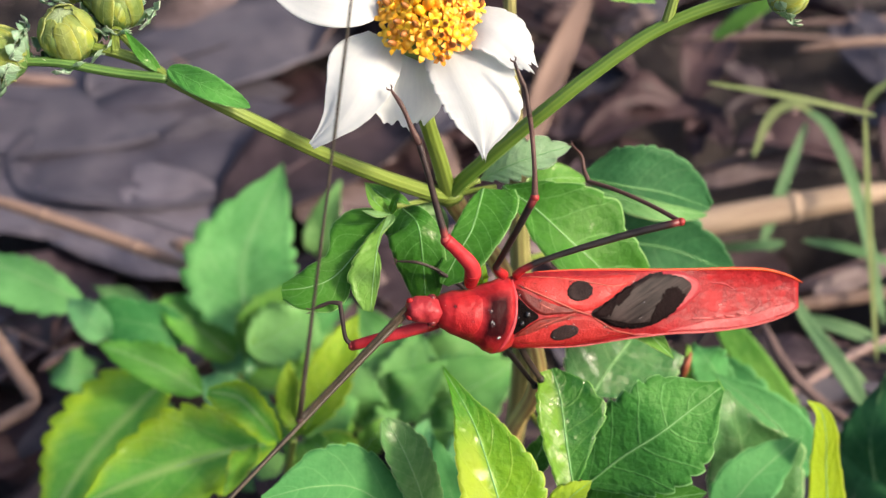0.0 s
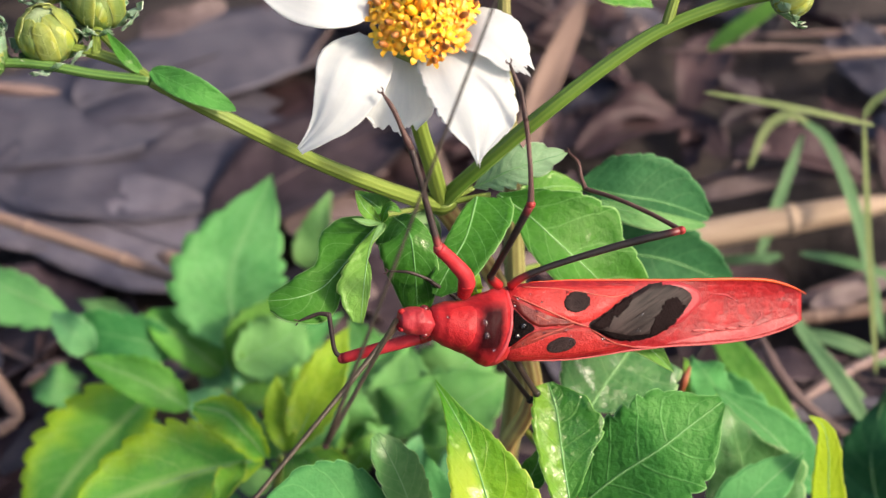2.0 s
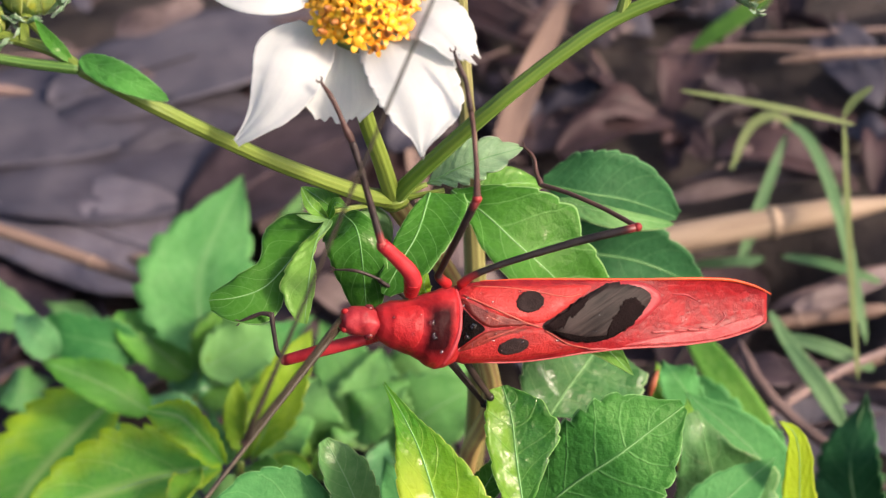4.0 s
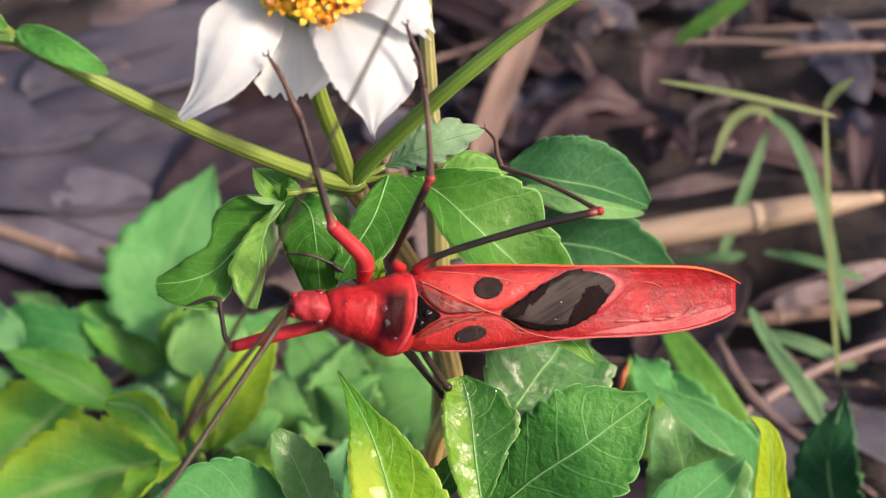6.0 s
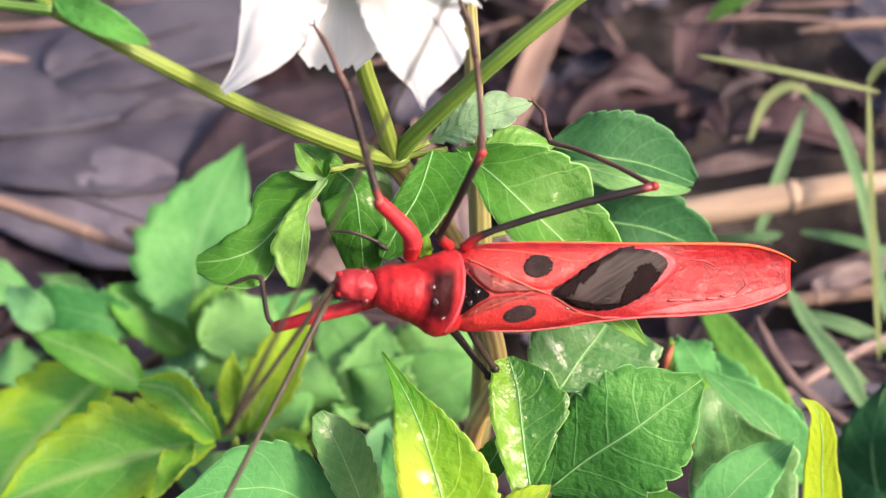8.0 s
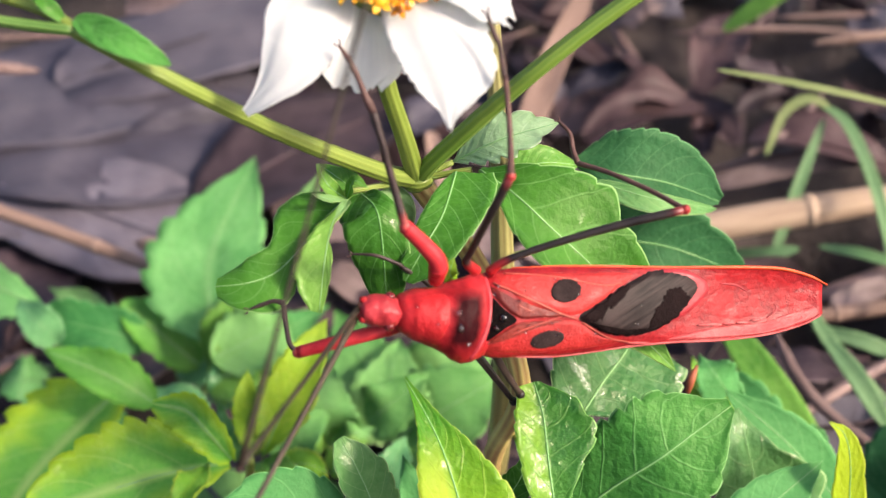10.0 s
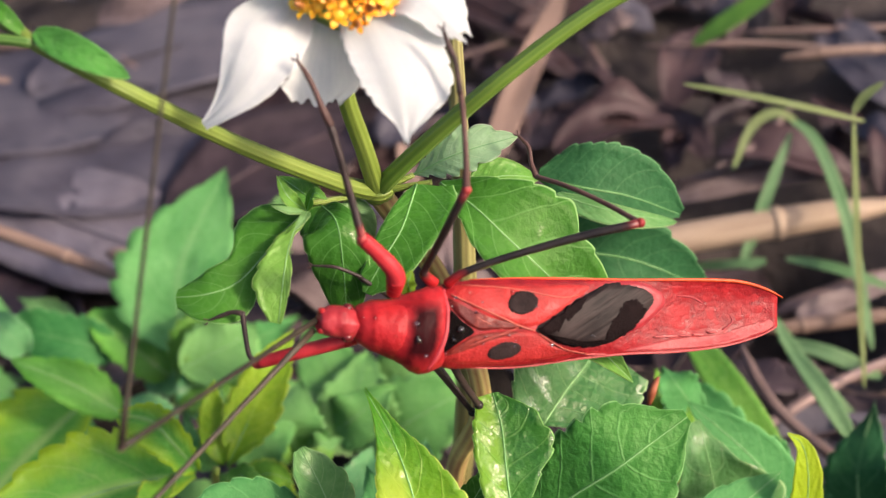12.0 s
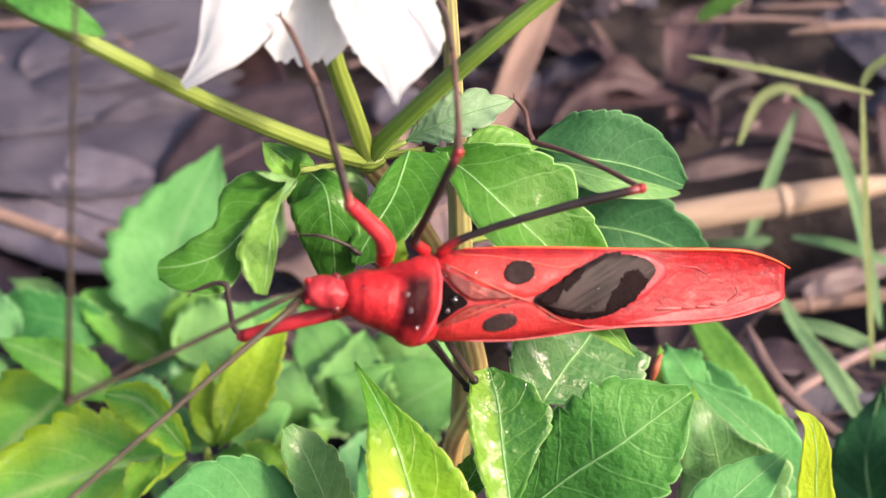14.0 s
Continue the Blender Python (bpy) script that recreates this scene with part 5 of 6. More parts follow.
# legs: thigh, shin and foot, base to tip
LEGS = [
    ("foreleg", [([(3.2, 147.0, -4.1), (3.4, 144.5, -2.2), (2.0, 143.0, -0.5), (0.3, 141.5, 1.1)], [0.7, 0.95, 0.9, 0.8, 0.75], FEMUR),
                 ([(0.4, 141.5, 0.8), (-0.8, 140.0, 5.1), (-1.7, 138.5, 8.5), (-2.6, 137.5, 11.5)], [0.6, 0.5, 0.46, 0.5], SHIN),
                 ([(-2.6, 137.5, 11.5), (-3.2, 137.0, 12.7), (-4.4, 136.0, 15.4), (-5.6, 136.0, 17.2)], [0.5, 0.55, 0.35, 0.38, 0.18], LEG_BROWN)]),
    ("middle_leg", [([(7.2, 147.5, -3.1), (6.2, 146.0, -2.2), (6.5, 145.0, -1.4), (8.3, 141.0, 2.1), (10.1, 138.0, 5.7)], [0.8, 0.7, 0.5, 0.5, 0.55, 0.62], THIGH),
                    ([(10.1, 138.0, 5.7), (10.0, 137.0, 8.7), (9.7, 136.5, 12.4), (9.4, 136.0, 14.5)], [0.55, 0.36, 0.36, 0.4], LEG_BROWN),
                    ([(9.4, 136.0, 14.3), (8.9, 135.5, 17.2), (8.4, 135.3, 18.3), (7.7, 135.0, 20.1)], [0.42, 0.36, 0.4, 0.2], LEG_BROWN)]),
    ("hind_leg", [([(8.6, 149.5, -3.2), (10.1, 148.5, -2.1), (13.7, 148.0, -0.7), (21.0, 147.5, 1.5), (27.9, 147.0, 3.2)], [0.75, 0.6, 0.48, 0.52, 0.6, 0.6], THIGH),
                  ([(27.9, 147.0, 3.2), (24.7, 150.0, 5.3), (21.1, 153.0, 7.2), (18.1, 156.0, 8.4)], [0.4, 0.36, 0.36, 0.42], LEG_BROWN),
                  ([(18.1, 156.0, 8.4), (17.6, 156.5, 9.9), (17.3, 157.0, 11.7), (16.2, 157.5, 13.0)], [0.45, 0.34, 0.32, 0.18], LEG_BROWN)]),
    ("foreleg", [([(-0.6, 149.5, -8.7), (-2.6, 149.0, -9.3), (-6.3, 149.0, -10.3), (-10.8, 150.5, -11.6)], [0.7, 0.75, 0.72, 0.62], FEMUR),
                 ([(-10.6, 150.5, -11.6), (-11.6, 150.3, -10.8), (-12.0, 150.0, -8.7), (-12.3, 149.7, -6.3)], [0.42, 0.36, 0.34, 0.38], LEG),
                 ([(-12.3, 149.7, -6.5), (-13.4, 150.0, -6.4), (-14.6, 150.3, -6.8), (-15.9, 150.5, -7.3)], [0.42, 0.3, 0.3, 0.15], LEG)]),
    ("middle_leg", [([(6.6, 151.5, -10.9), (8.4, 155.0, -13.2), (11.7, 160.0, -17.4)], [0.5, 0.42, 0.42], LEG),
                    ([(11.7, 160.0, -17.4), (8.4, 160.0, -12.9), (3.3, 157.0, -5.6), (-0.6, 154.5, -2.7)], [0.35, 0.35, 0.35, 0.35], LEG),
                    ([(-0.4, 154.3, -2.7), (-2.0, 153.5, -2.0), (-3.4, 153.0, -1.6), (-5.6, 153.3, -1.5)], [0.28, 0.26, 0.26, 0.14], LEG)]),
    ("hind_leg", [([(9.0, 152.0, -10.9), (10.1, 154.0, -13.1), (12.3, 158.0, -16.4)], [0.62, 0.55, 0.5], LEG),
                  ([(12.3, 158.0, -16.4), (14.8, 164.0, -20.6), (16.3, 168.0, -26.4)], [0.4, 0.36, 0.36], LEG)]),
]
for name, pieces in LEGS:
    leg = None
    for k, (pts, radii, mat) in enumerate(pieces):
        slim = 1.0 if mat is FEMUR else 0.75
        g = tube_geo(pts, [r * slim for r in radii], sides=10, n=20)
        if leg is None:
            leg = part(name, g, mat, bug, "" if mat is FEMUR else "thin blackish leg")
        else:
            part(("", "shin", "foot")[k], g, mat, leg)
    if len(pieces) == 3:
        tip, before = Vector(pieces[2][0][-1]), Vector(pieces[2][0][-2])
        ahead = (tip - before).normalized()
        for turn in (-1, 1):
            sideways = ahead.cross(Vector((0, 1, 0))) * turn
            part("claw", tube_geo([tip, tip + ahead * 0.35 + sideways * 0.3, tip + ahead * 0.6 + sideways * 0.22], [0.1, 0.08, 0.03], sides=6, n=6), LEG_BROWN, leg)
    knee = pieces[0][0][-1]
    part("knee", ball_geo(G(knee), 0.62 if name == "foreleg" else 0.52, seg=10, rings=7), LEG if knee[1] > 155 else KNEE, leg, "" if knee[1] > 155 else "reddish knee")
    line = spline(pieces[0][0], 20)[: 6 if len(pieces[0][0]) > 3 else 3]
    if pieces[0][2] is THIGH:
        continue
    part("hip", tube_geo(line, [value_at(pieces[0][1], q / 20) * (1.0 if pieces[0][2] is FEMUR else 0.8) + 0.07 for q in range(len(line))], sides=12, n=12), RED, leg)

# feelers: their first joints turn on the head, the next ones on them
SCAPE_BASE, OTHER_BASE = (-12.35, 0.55, 0.51), (-12.39, -0.39, -0.04)
SCAPE_TURNS = [
    (0.0, 207.7, 49.0),
    (0.5, 207.0, 48.9),
    (1.0, 210.8, 51.8),
    (1.5, 214.9, 54.3),
    (2.0, 215.1, 54.7),
    (2.5, 209.5, 52.7),
    (5.0, 216.4, 55.8),
    (5.5, 217.6, 55.0),
    (6.0, 215.3, 54.7),
    (6.5, 217.9, 54.0),
    (7.0, 218.9, 53.7),
    (7.5, 218.1, 53.3),
    (10.0, 216.1, 51.0),
    (10.5, 211.9, 48.9),
    (11.0, 210.3, 48.1),
    (11.5, 207.5, 45.6),
    (12.0, 204.2, 42.1),
    (12.5, 199.9, 39.0),
    (13.0, 196.7, 35.2),
    (13.5, 197.4, 35.5),
    (14.0, 199.5, 39.0),
]
FLAGELLUM_TURNS = [
    (0.0, -107.5, 29.5),
    (0.5, -108.0, 30.2),
    (1.0, -109.9, 37.7),
    (1.5, -114.8, 45.0),
    (2.0, -117.1, 49.1),
    (2.5, -114.3, 45.8),
    (5.0, -119.8, 54.0),
    (5.5, -122.3, 54.6),
    (6.0, -120.7, 54.4),
    (6.5, -124.2, 55.4),
    (7.0, -125.6, 55.3),
    (7.5, -125.7, 55.6),
    (10.0, -116.7, 43.5),
    (10.5, -113.4, 36.1),
    (11.0, -112.0, 33.7),
    (11.5, -109.2, 29.0),
    (12.0, -107.3, 24.8),
    (12.5, -102.9, 19.2),
    (13.0, -100.4, 15.6),
    (13.5, -99.0, 14.7),
    (14.0, -98.5, 20.2),
]
OTHER_TURNS = [
    (0.0, 221.6, 11.2),
    (0.5, 221.6, 13.0),
    (1.0, 222.7, 14.0),
    (1.5, 223.5, 14.7),
    (2.0, 224.5, 16.3),
    (2.5, 225.2, 16.6),
    (5.0, 228.6, 21.0),
    (5.5, 230.3, 21.2),
    (6.0, 231.6, 20.8),
    (6.5, 233.6, 19.9),
    (7.0, 235.5, 20.9),
    (7.5, 237.3, 21.5),
    (10.0, 233.0, 29.2),
    (10.5, 230.3, 30.6),
    (11.0, 227.3, 28.2),
    (11.5, 224.8, 22.8),
    (12.0, 222.5, 18.8),
    (12.5, 221.7, 15.4),
    (13.0, 223.4, 15.8),
    (13.5, 221.0, 14.4),
    (14.0, 218.4, 11.9),
]


def hinged(name, geo, material, parent, label=""):
    verts, faces, uvs = geo
    ob = new(name, mesh_of(name, verts, faces, material, uvs))
    ob.parent = parent
    return tagged(ob, label)


def feeler_geo(length, radii):
    g = tube_geo([(0, 0, 0), (length * MM * 0.5, 0, 0), (length * MM, 0, 0)], radii, sides=8, n=12, layout=False)
    return g


scape = hinged("feeler", feeler_geo(30.0, [0.32, 0.25, 0.23, 0.29]), FEELER, bug, "long thin dark feeler")
flagellum = hinged("feeler_tip", feeler_geo(46.0, [0.3, 0.18, 0.17, 0.16, 0.12]), FEELER, scape)
other = hinged("feeler", feeler_geo(36.0, [0.36, 0.28, 0.26, 0.28]), FEELER, bug, "long thin dark feeler")
part("feeler_joint", ([Vector(v) for v in ball_geo((0, 0, 0), 0.33, seg=8, rings=6)[0]], *ball_geo((0, 0, 0), 0.33, seg=8, rings=6)[1:]), LEG_BROWN, None).parent = flagellum

# dew on the bug
rng = random.Random(21)
for k in range(34):
    rows, lo, hi = ((THORAX, -8, 0), (HIND, 1, 9), (HIND, 9, 20))[k % 3 if k < 24 else 1]
    x = rng.uniform(lo, hi)
    st = station_at(rows, x)
    y = (st[1] + st[3]) / 2 + rng.uniform(-0.38, 0.38) * (st[1] - st[3])
    r = rng.choice((0.09, 0.11, 0.13, 0.16, 0.2))
    part("dew_drop", ball_geo(on_back(rows, x, y, 0.32 if rows is HIND else 0.1), r, r, r * 0.7, m=BUG.to_3x3(), seg=8, rings=6), DEW, bug)

for x, y, r in ((2.26, -0.24, 0.42), (1.60, -1.31, 0.34), (-2.66, 0.24, 0.4), (-2.38, -1.30, 0.36), (-1.44, -2.86, 0.2), (1.09, -0.63, 0.22)):
    rows = THORAX if x < 0.2 else HIND
    part("dew_drop", ball_geo(on_back(rows, x, y, 0.12 if rows is THORAX else 0.62), r, r, r * 0.75, m=BUG.to_3x3(), seg=12, rings=8), DEW, bug)

# ---- broad-leaved weeds on the ground ----
def weed(base, stems, leaves, label, seed):
    ob = thing("broadleaf_weed", G(base), label, "plant", "weeds on the ground")
    for pts in stems:
        part("stem", tube_geo(pts, [1.0, 0.8, 0.6], sides=8, n=16), STEM, ob)
    for i, (mid, width, mat, opts) in enumerate(leaves):
        o = dict(teeth=9, bite=0.16, fold=0.2, power=1.0, belly=0.4, wave=0.7)
        o.update(opts)
        if "outline" not in o:
            width *= 1.12
        verts, faces, uvs = leaf_geo(mid, width, seed=seed + i, **o)
        up = D(FACE)
        verts = [v + up * (0.0011 * noise.noise((v.x * 70, v.y * 70, v.z * 70 + i)) + 0.0005 * noise.noise((v.x * 190, v.y * 190, v.z * 190))) for v in verts]
        blade = part("leaf", (verts, faces, uvs), mat, ob)
        part("midrib", rib_geo(mid, width), MIDRIB, blade)
    return ob


weed((-46.6, 284.1, -35.7), [[(-46.6, 284.1, -35.7), (-46.9, 290.0, -28.6), (-42.5, 274.0, -18.4)]], [
    ([(-42.1, 272.0, -19.5), (-43.8, 276.0, -2.4), (-36.3, 284.0, 19.3)], 23.5, LEAF_BACK, dict(belly=0.45)),
    ([(-41.8, 262.0, -24.7), (-35.9, 262.0, -23.5), (-33.9, 265.0, -19.0)], 11.0, LEAF_MID, {}),
    ([(-40.6, 262.0, -21.1), (-31.2, 262.0, -16.4), (-26.6, 264.0, -12.4)], 13.0, LEAF_SOFT, {}),
    ([(-41.5, 268.0, -24.0), (-37.6, 266.0, -14.3), (-31.9, 268.0, -7.1)], 9.5, LEAF_MID, {}),
    ([(-46.3, 278.0, -23.7), (-53.8, 275.0, -17.2), (-62.0, 276.0, -11.1)], 14.2, LEAF_GREEN, dict(fold=0.15, fold_left=0.55, outline=((1.1, 3.3, 4.1, 4.7, 4.8, 4.8, 4.7, 4.1, 3.6, 1.8, 0.5), (0.9, 3.3, 5.0, 6.2, 6.6, 7.1, 6.5, 5.9, 5.0, 3.6, 1.6)))),
    ([(-37.3, 262.0, -30.6), (-37.3, 262.0, -24.7), (-39.8, 266.0, -18.1)], 8.5, LEAF_COOL, {}),
    ([(-34.4, 265.2, -26.1), (-28.0, 261.2, -25.3), (-22.7, 267.2, -25.4)], 9.4, LEAF_MID, {}),
    ([(-76.8, 276.9, -27.4), (-81.2, 272.9, -26.5), (-88.7, 278.9, -26.6)], 9.0, LEAF_BACK, {}),
    ([(-56.4, 268.9, -28.7), (-62.3, 264.9, -26.0), (-70.5, 270.9, -24.3)], 9.5, LEAF_SOFT, {}),
    ([(-45.0, 262.5, -37.3), (-52.2, 258.5, -40.1), (-61.6, 264.5, -44.5)], 9.1, LEAF_BACK, {}),
    ([(-45.9, 270.1, -49.7), (-37.3, 266.1, -46.7), (-30.1, 272.1, -45.4)], 7.3, LEAF_SOFT, {}),
    ([(-45.2, 283.0, -18.7), (-50.1, 279.0, -15.3), (-56.9, 285.0, -12.5)], 8.0, LEAF_COOL, {}),
    ([(-64.7, 269.6, -48.8), (-71.0, 265.6, -43.2), (-80.1, 271.6, -39.1)], 7.9, LEAF_TWO, {}),
    ([(-60.6, 278.5, -40.7), (-63.4, 274.5, -35.5), (-68.6, 280.5, -31.5)], 7.2, LEAF_BACK, {}),
], "pale green broad-leaved weed growing from the litter", 80)
weed((-29.5, 313.6, -4.1), [[(-30.1, 312.3, -5.5), (-28.1, 298.0, -1.9), (-27.7, 294.0, 0.1)]], [
    ([(-28.3, 294.0, -2.5), (-27.3, 290.0, 5.4), (-23.6, 288.0, 16.0)], 8.5, LEAF_PALE, {}),
], "single pale bluish leaf standing in the litter", 95)
weed((-66.7, 305.9, -16.4), [[(-66.7, 305.9, -16.4), (-67.6, 292.0, -13.7), (-71.2, 288.0, -12.8)]], [
    ([(-81.8, 290.0, -13.2), (-90.7, 290.0, -9.0), (-103.8, 294.0, -3.6), (-113.3, 298.0, -0.5)], 17.2, LEAF_BACK, dict(fold=0.2, outline=((0.7, 2.9, 5.0, 6.7, 7.7, 8.6, 8.0, 7.5, 6.2, 3.2, 0.8), (0.4, 1.7, 2.8, 3.8, 4.4, 4.5, 3.7, 2.7, 2.3, 2.1, 0.6)))),
    ([(-55.6, 275.0, -18.7), (-66.6, 272.0, -16.0), (-78.7, 274.0, -13.7)], 11.6, LEAF_DULL, dict(fold=0.2, wave=1.0, outline=((1.3, 3.3, 4.3, 5.3, 5.7, 5.8, 5.8, 5.4, 4.5, 3.4, 0.8), (0.9, 3.5, 4.5, 5.0, 5.6, 5.4, 5.3, 5.2, 4.4, 3.4, 1.1)))),
    ([(-47.1, 245.0, -27.9), (-56.3, 243.0, -22.3), (-66.5, 243.0, -18.5)], 9.4, LEAF_GREEN, dict(fold=0.15, fold_left=0.5, outline=((0.7, 2.5, 3.2, 3.9, 4.1, 4.1, 4.0, 3.5, 2.8, 1.7, 0.4), (0.7, 2.5, 3.7, 4.4, 4.7, 4.5, 4.0, 3.5, 2.7, 1.8, 0.4)))),
    ([(-66.3, 282.0, -15.1), (-72.1, 284.0, -11.4), (-80.7, 288.0, -8.3)], 5.6, LEAF_PALE, {}),
    ([(-77.1, 288.0, -27.4), (-86.1, 288.0, -27.8), (-96.1, 290.0, -30.2)], 6.0, LEAF_PALE, {}),
], "green weed with drooping oval leaves", 100)
weed((-31.9, 268.5, -49.5), [[(-31.9, 268.5, -49.5), (-29.5, 240.0, -42.5), (-25.4, 213.0, -32.4)]], [
    ([(-23.0, 228.0, -36.4), (-18.6, 225.0, -34.9), (-14.7, 226.0, -36.5)], 5.0, LEAF_LIME, {}),
    ([(-55.8, 252.0, -26.2), (-64.7, 248.0, -35.9), (-70.8, 244.0, -43.9), (-75.0, 240.0, -50.7)], 23.2, LEAF_TWO, dict(fold=0.25, fold_left=0.3, power=0.7, outline=((1.9, 4.5, 6.1, 6.7, 6.9, 6.8, 6.5, 6.3, 6.0, 4.8, 1.2), (3.9, 7.5, 10.1, 11.0, 11.6, 11.0, 10.3, 8.6, 6.8, 4.7, 3.1)))),
    ([(-28.1, 210.2, -32.5), (-36.0, 208.3, -33.7), (-42.9, 204.6, -35.3), (-49.9, 201.8, -37.6), (-56.8, 199.0, -40.2)], 20.0, LEAF_TWO, dict(fold=0.12, fold_left=0.5, wave=0.4, outline=((0.9, 3.0, 5.0, 6.4, 7.6, 7.8, 7.9, 7.3, 6.1, 4.2, 1.8), (1.0, 3.6, 6.3, 8.3, 9.7, 10.0, 9.1, 7.8, 6.0, 3.5, 1.0)))),
    ([(-27.2, 206.6, -31.4), (-29.9, 202.0, -26.8), (-33.4, 203.8, -24.0), (-38.4, 204.8, -23.2)], 7.6, LEAF_TWO, dict(fold=0.5, fold_left=0.2, wave=0.6, outline=((0.8, 2.1, 2.6, 3.0, 3.4, 3.7, 3.8, 3.8, 3.5, 2.8, 1.1), (0.3, 1.3, 2.0, 2.5, 2.6, 2.7, 2.6, 2.5, 2.1, 1.5, 0.4)))),
    ([(-31.2, 207.6, -32.8), (-32.5, 201.0, -35.2), (-34.7, 198.2, -39.2)], 4.0, LEAF_LIME, dict(fold=0.5)),
    ([(-24.7, 215.8, -32.2), (-26.6, 217.6, -25.4), (-27.1, 219.5, -19.3)], 4.9, LEAF_YELLOW, dict(fold=0.3)),
    ([(-24.1, 215.8, -32.6), (-20.0, 217.6, -22.9), (-15.0, 223.2, -11.5)], 8.2, LEAF_YELLOW, dict(fold=0.35, belly=0.5)),
    ([(-25.9, 217.6, -32.8), (-29.6, 217.6, -29.8), (-32.1, 221.3, -24.8)], 4.5, LEAF_SOFT, {}),
    ([(-23.7, 215.8, -32.6), (-20.0, 212.0, -34.3), (-16.5, 210.2, -38.3)], 3.8, LEAF_MID, {}),
    ([(-56.3, 278.3, -43.9), (-46.5, 274.3, -44.0), (-38.3, 280.3, -45.8)], 9.3, LEAF_COOL, {}),
    ([(-35.8, 276.3, -20.5), (-27.4, 272.3, -15.7), (-20.0, 278.3, -11.6)], 6.9, LEAF_BACK, {}),
    ([(-35.0, 274.0, -21.5), (-28.5, 270.0, -18.9), (-23.1, 276.0, -16.9)], 7.3, LEAF_SOFT, {}),
    ([(-45.9, 282.2, -20.1), (-50.3, 278.2, -15.4), (-56.5, 284.2, -11.3)], 8.8, LEAF_MID, {}),
    ([(-43.8, 275.6, -21.3), (-37.1, 271.6, -20.8), (-31.8, 277.6, -21.1)], 7.8, LEAF_SOFT, {}),
    ([(-71.4, 266.7, -18.8), (-74.5, 262.7, -14.2), (-80.5, 268.7, -10.0)], 6.8, LEAF_COOL, {}),
    ([(-32.9, 273.9, -50.0), (-23.5, 269.9, -48.4), (-14.8, 275.9, -48.6)], 7.6, LEAF_BACK, {}),
    ([(-52.8, 283.3, -24.6), (-43.8, 279.3, -23.2), (-36.4, 285.3, -22.6)], 8.9, LEAF_COOL, {}),
], "lime green broad-leaved weed seedling", 110)
weed((-6.6, 271.0, -43.8), [[(-6.6, 271.0, -43.8), (-6.2, 268.0, -40.5), (-5.8, 263.5, -37.0)], [(-6.6, 271.0, -43.8), (-12.0, 262.0, -41.0), (-16.6, 248.0, -36.0)]], [
    ([(-2.7, 246.0, -35.3), (0.6, 240.0, -41.0), (1.7, 238.0, -49.2)], 9.0, LEAF_MID, {}),
    ([(-16.6, 246.0, -35.0), (-17.0, 242.0, -28.2), (-16.0, 246.0, -21.6)], 11.8, LEAF_SOFT, dict(fold=0.12)),
    ([(-15.8, 244.0, -34.3), (-11.8, 241.0, -32.2), (-8.4, 244.0, -31.5)], 4.1, LEAF_SOFT, {}),
    ([(-16.6, 246.0, -35.0), (-20.1, 243.0, -34.1), (-24.4, 245.0, -33.7)], 4.4, LEAF_MID, {}),
    ([(-5.8, 262.0, -35.5), (-6.5, 258.0, -26.0), (-5.0, 264.0, -17.1)], 14.5, LEAF_SOFT, dict(fold=0.15)),
    ([(-5.8, 262.0, -36.1), (5.3, 256.0, -28.7), (15.8, 258.0, -23.1)], 17.3, LEAF_SOFT, dict(fold=0.1)),
    ([(-5.8, 262.0, -36.5), (0.7, 256.0, -37.0), (7.8, 254.0, -35.1)], 8.1, LEAF_SOFT, {}),
    ([(-5.0, 266.0, -35.2), (-11.1, 262.0, -29.4), (-15.5, 266.0, -20.2)], 10.6, LEAF_PALE, dict(fold=0.15)),
    ([(3.3, 204.0, -44.9), (0.5, 199.0, -36.7), (-1.7, 198.0, -29.3)], 5.6, LEAF_DULL, {}),
    ([(-15.6, 240.0, -38.8), (-12.6, 236.0, -35.0), (-9.0, 238.0, -32.6)], 5.5, LEAF_MID, {}),
    ([(-9.0, 238.0, -43.8), (-5.2, 234.0, -37.8), (-2.6, 238.0, -32.1)], 7.4, LEAF_COOL, {}),
    ([(-17.4, 236.0, -44.5), (-19.2, 232.0, -37.5), (-21.0, 234.0, -33.6)], 5.9, LEAF_LIME, {}),
    ([(7.1, 240.0, -47.5), (4.9, 236.0, -38.2), (6.6, 240.0, -31.2)], 8.5, LEAF_COOL, {}),
    ([(-24.6, 244.0, -39.5), (-21.0, 240.0, -32.9), (-15.8, 243.0, -28.3)], 7.6, LEAF_SOFT, {}),
    ([(-27.5, 250.0, -29.2), (-21.5, 246.0, -24.3), (-16.2, 249.0, -22.3)], 7.8, LEAF_SOFT, {}),
    ([(-40.8, 256.0, -32.2), (-44.7, 252.0, -28.3), (-49.8, 255.0, -25.7)], 7.5, LEAF_COOL, {}),
    ([(-24.0, 238.0, -44.9), (-26.8, 234.0, -38.9), (-30.2, 236.0, -37.1)], 6.3, LEAF_MID, {}),
    ([(-10.8, 256.0, -32.2), (-6.1, 252.0, -28.3), (0.7, 254.0, -22.8)], 10.2, LEAF_SOFT, {}),
    ([(-5.9, 268.0, -36.3), (-11.2, 264.0, -23.7), (-18.0, 270.0, -11.8)], 16.1, LEAF_SOFT, dict(fold=0.12)),
    ([(-5.4, 270.0, -36.6), (4.3, 266.0, -23.8), (12.9, 270.0, -15.1)], 18.0, LEAF_SOFT, dict(fold=0.12)),
], "pale green weed with soft wide leaves", 130)
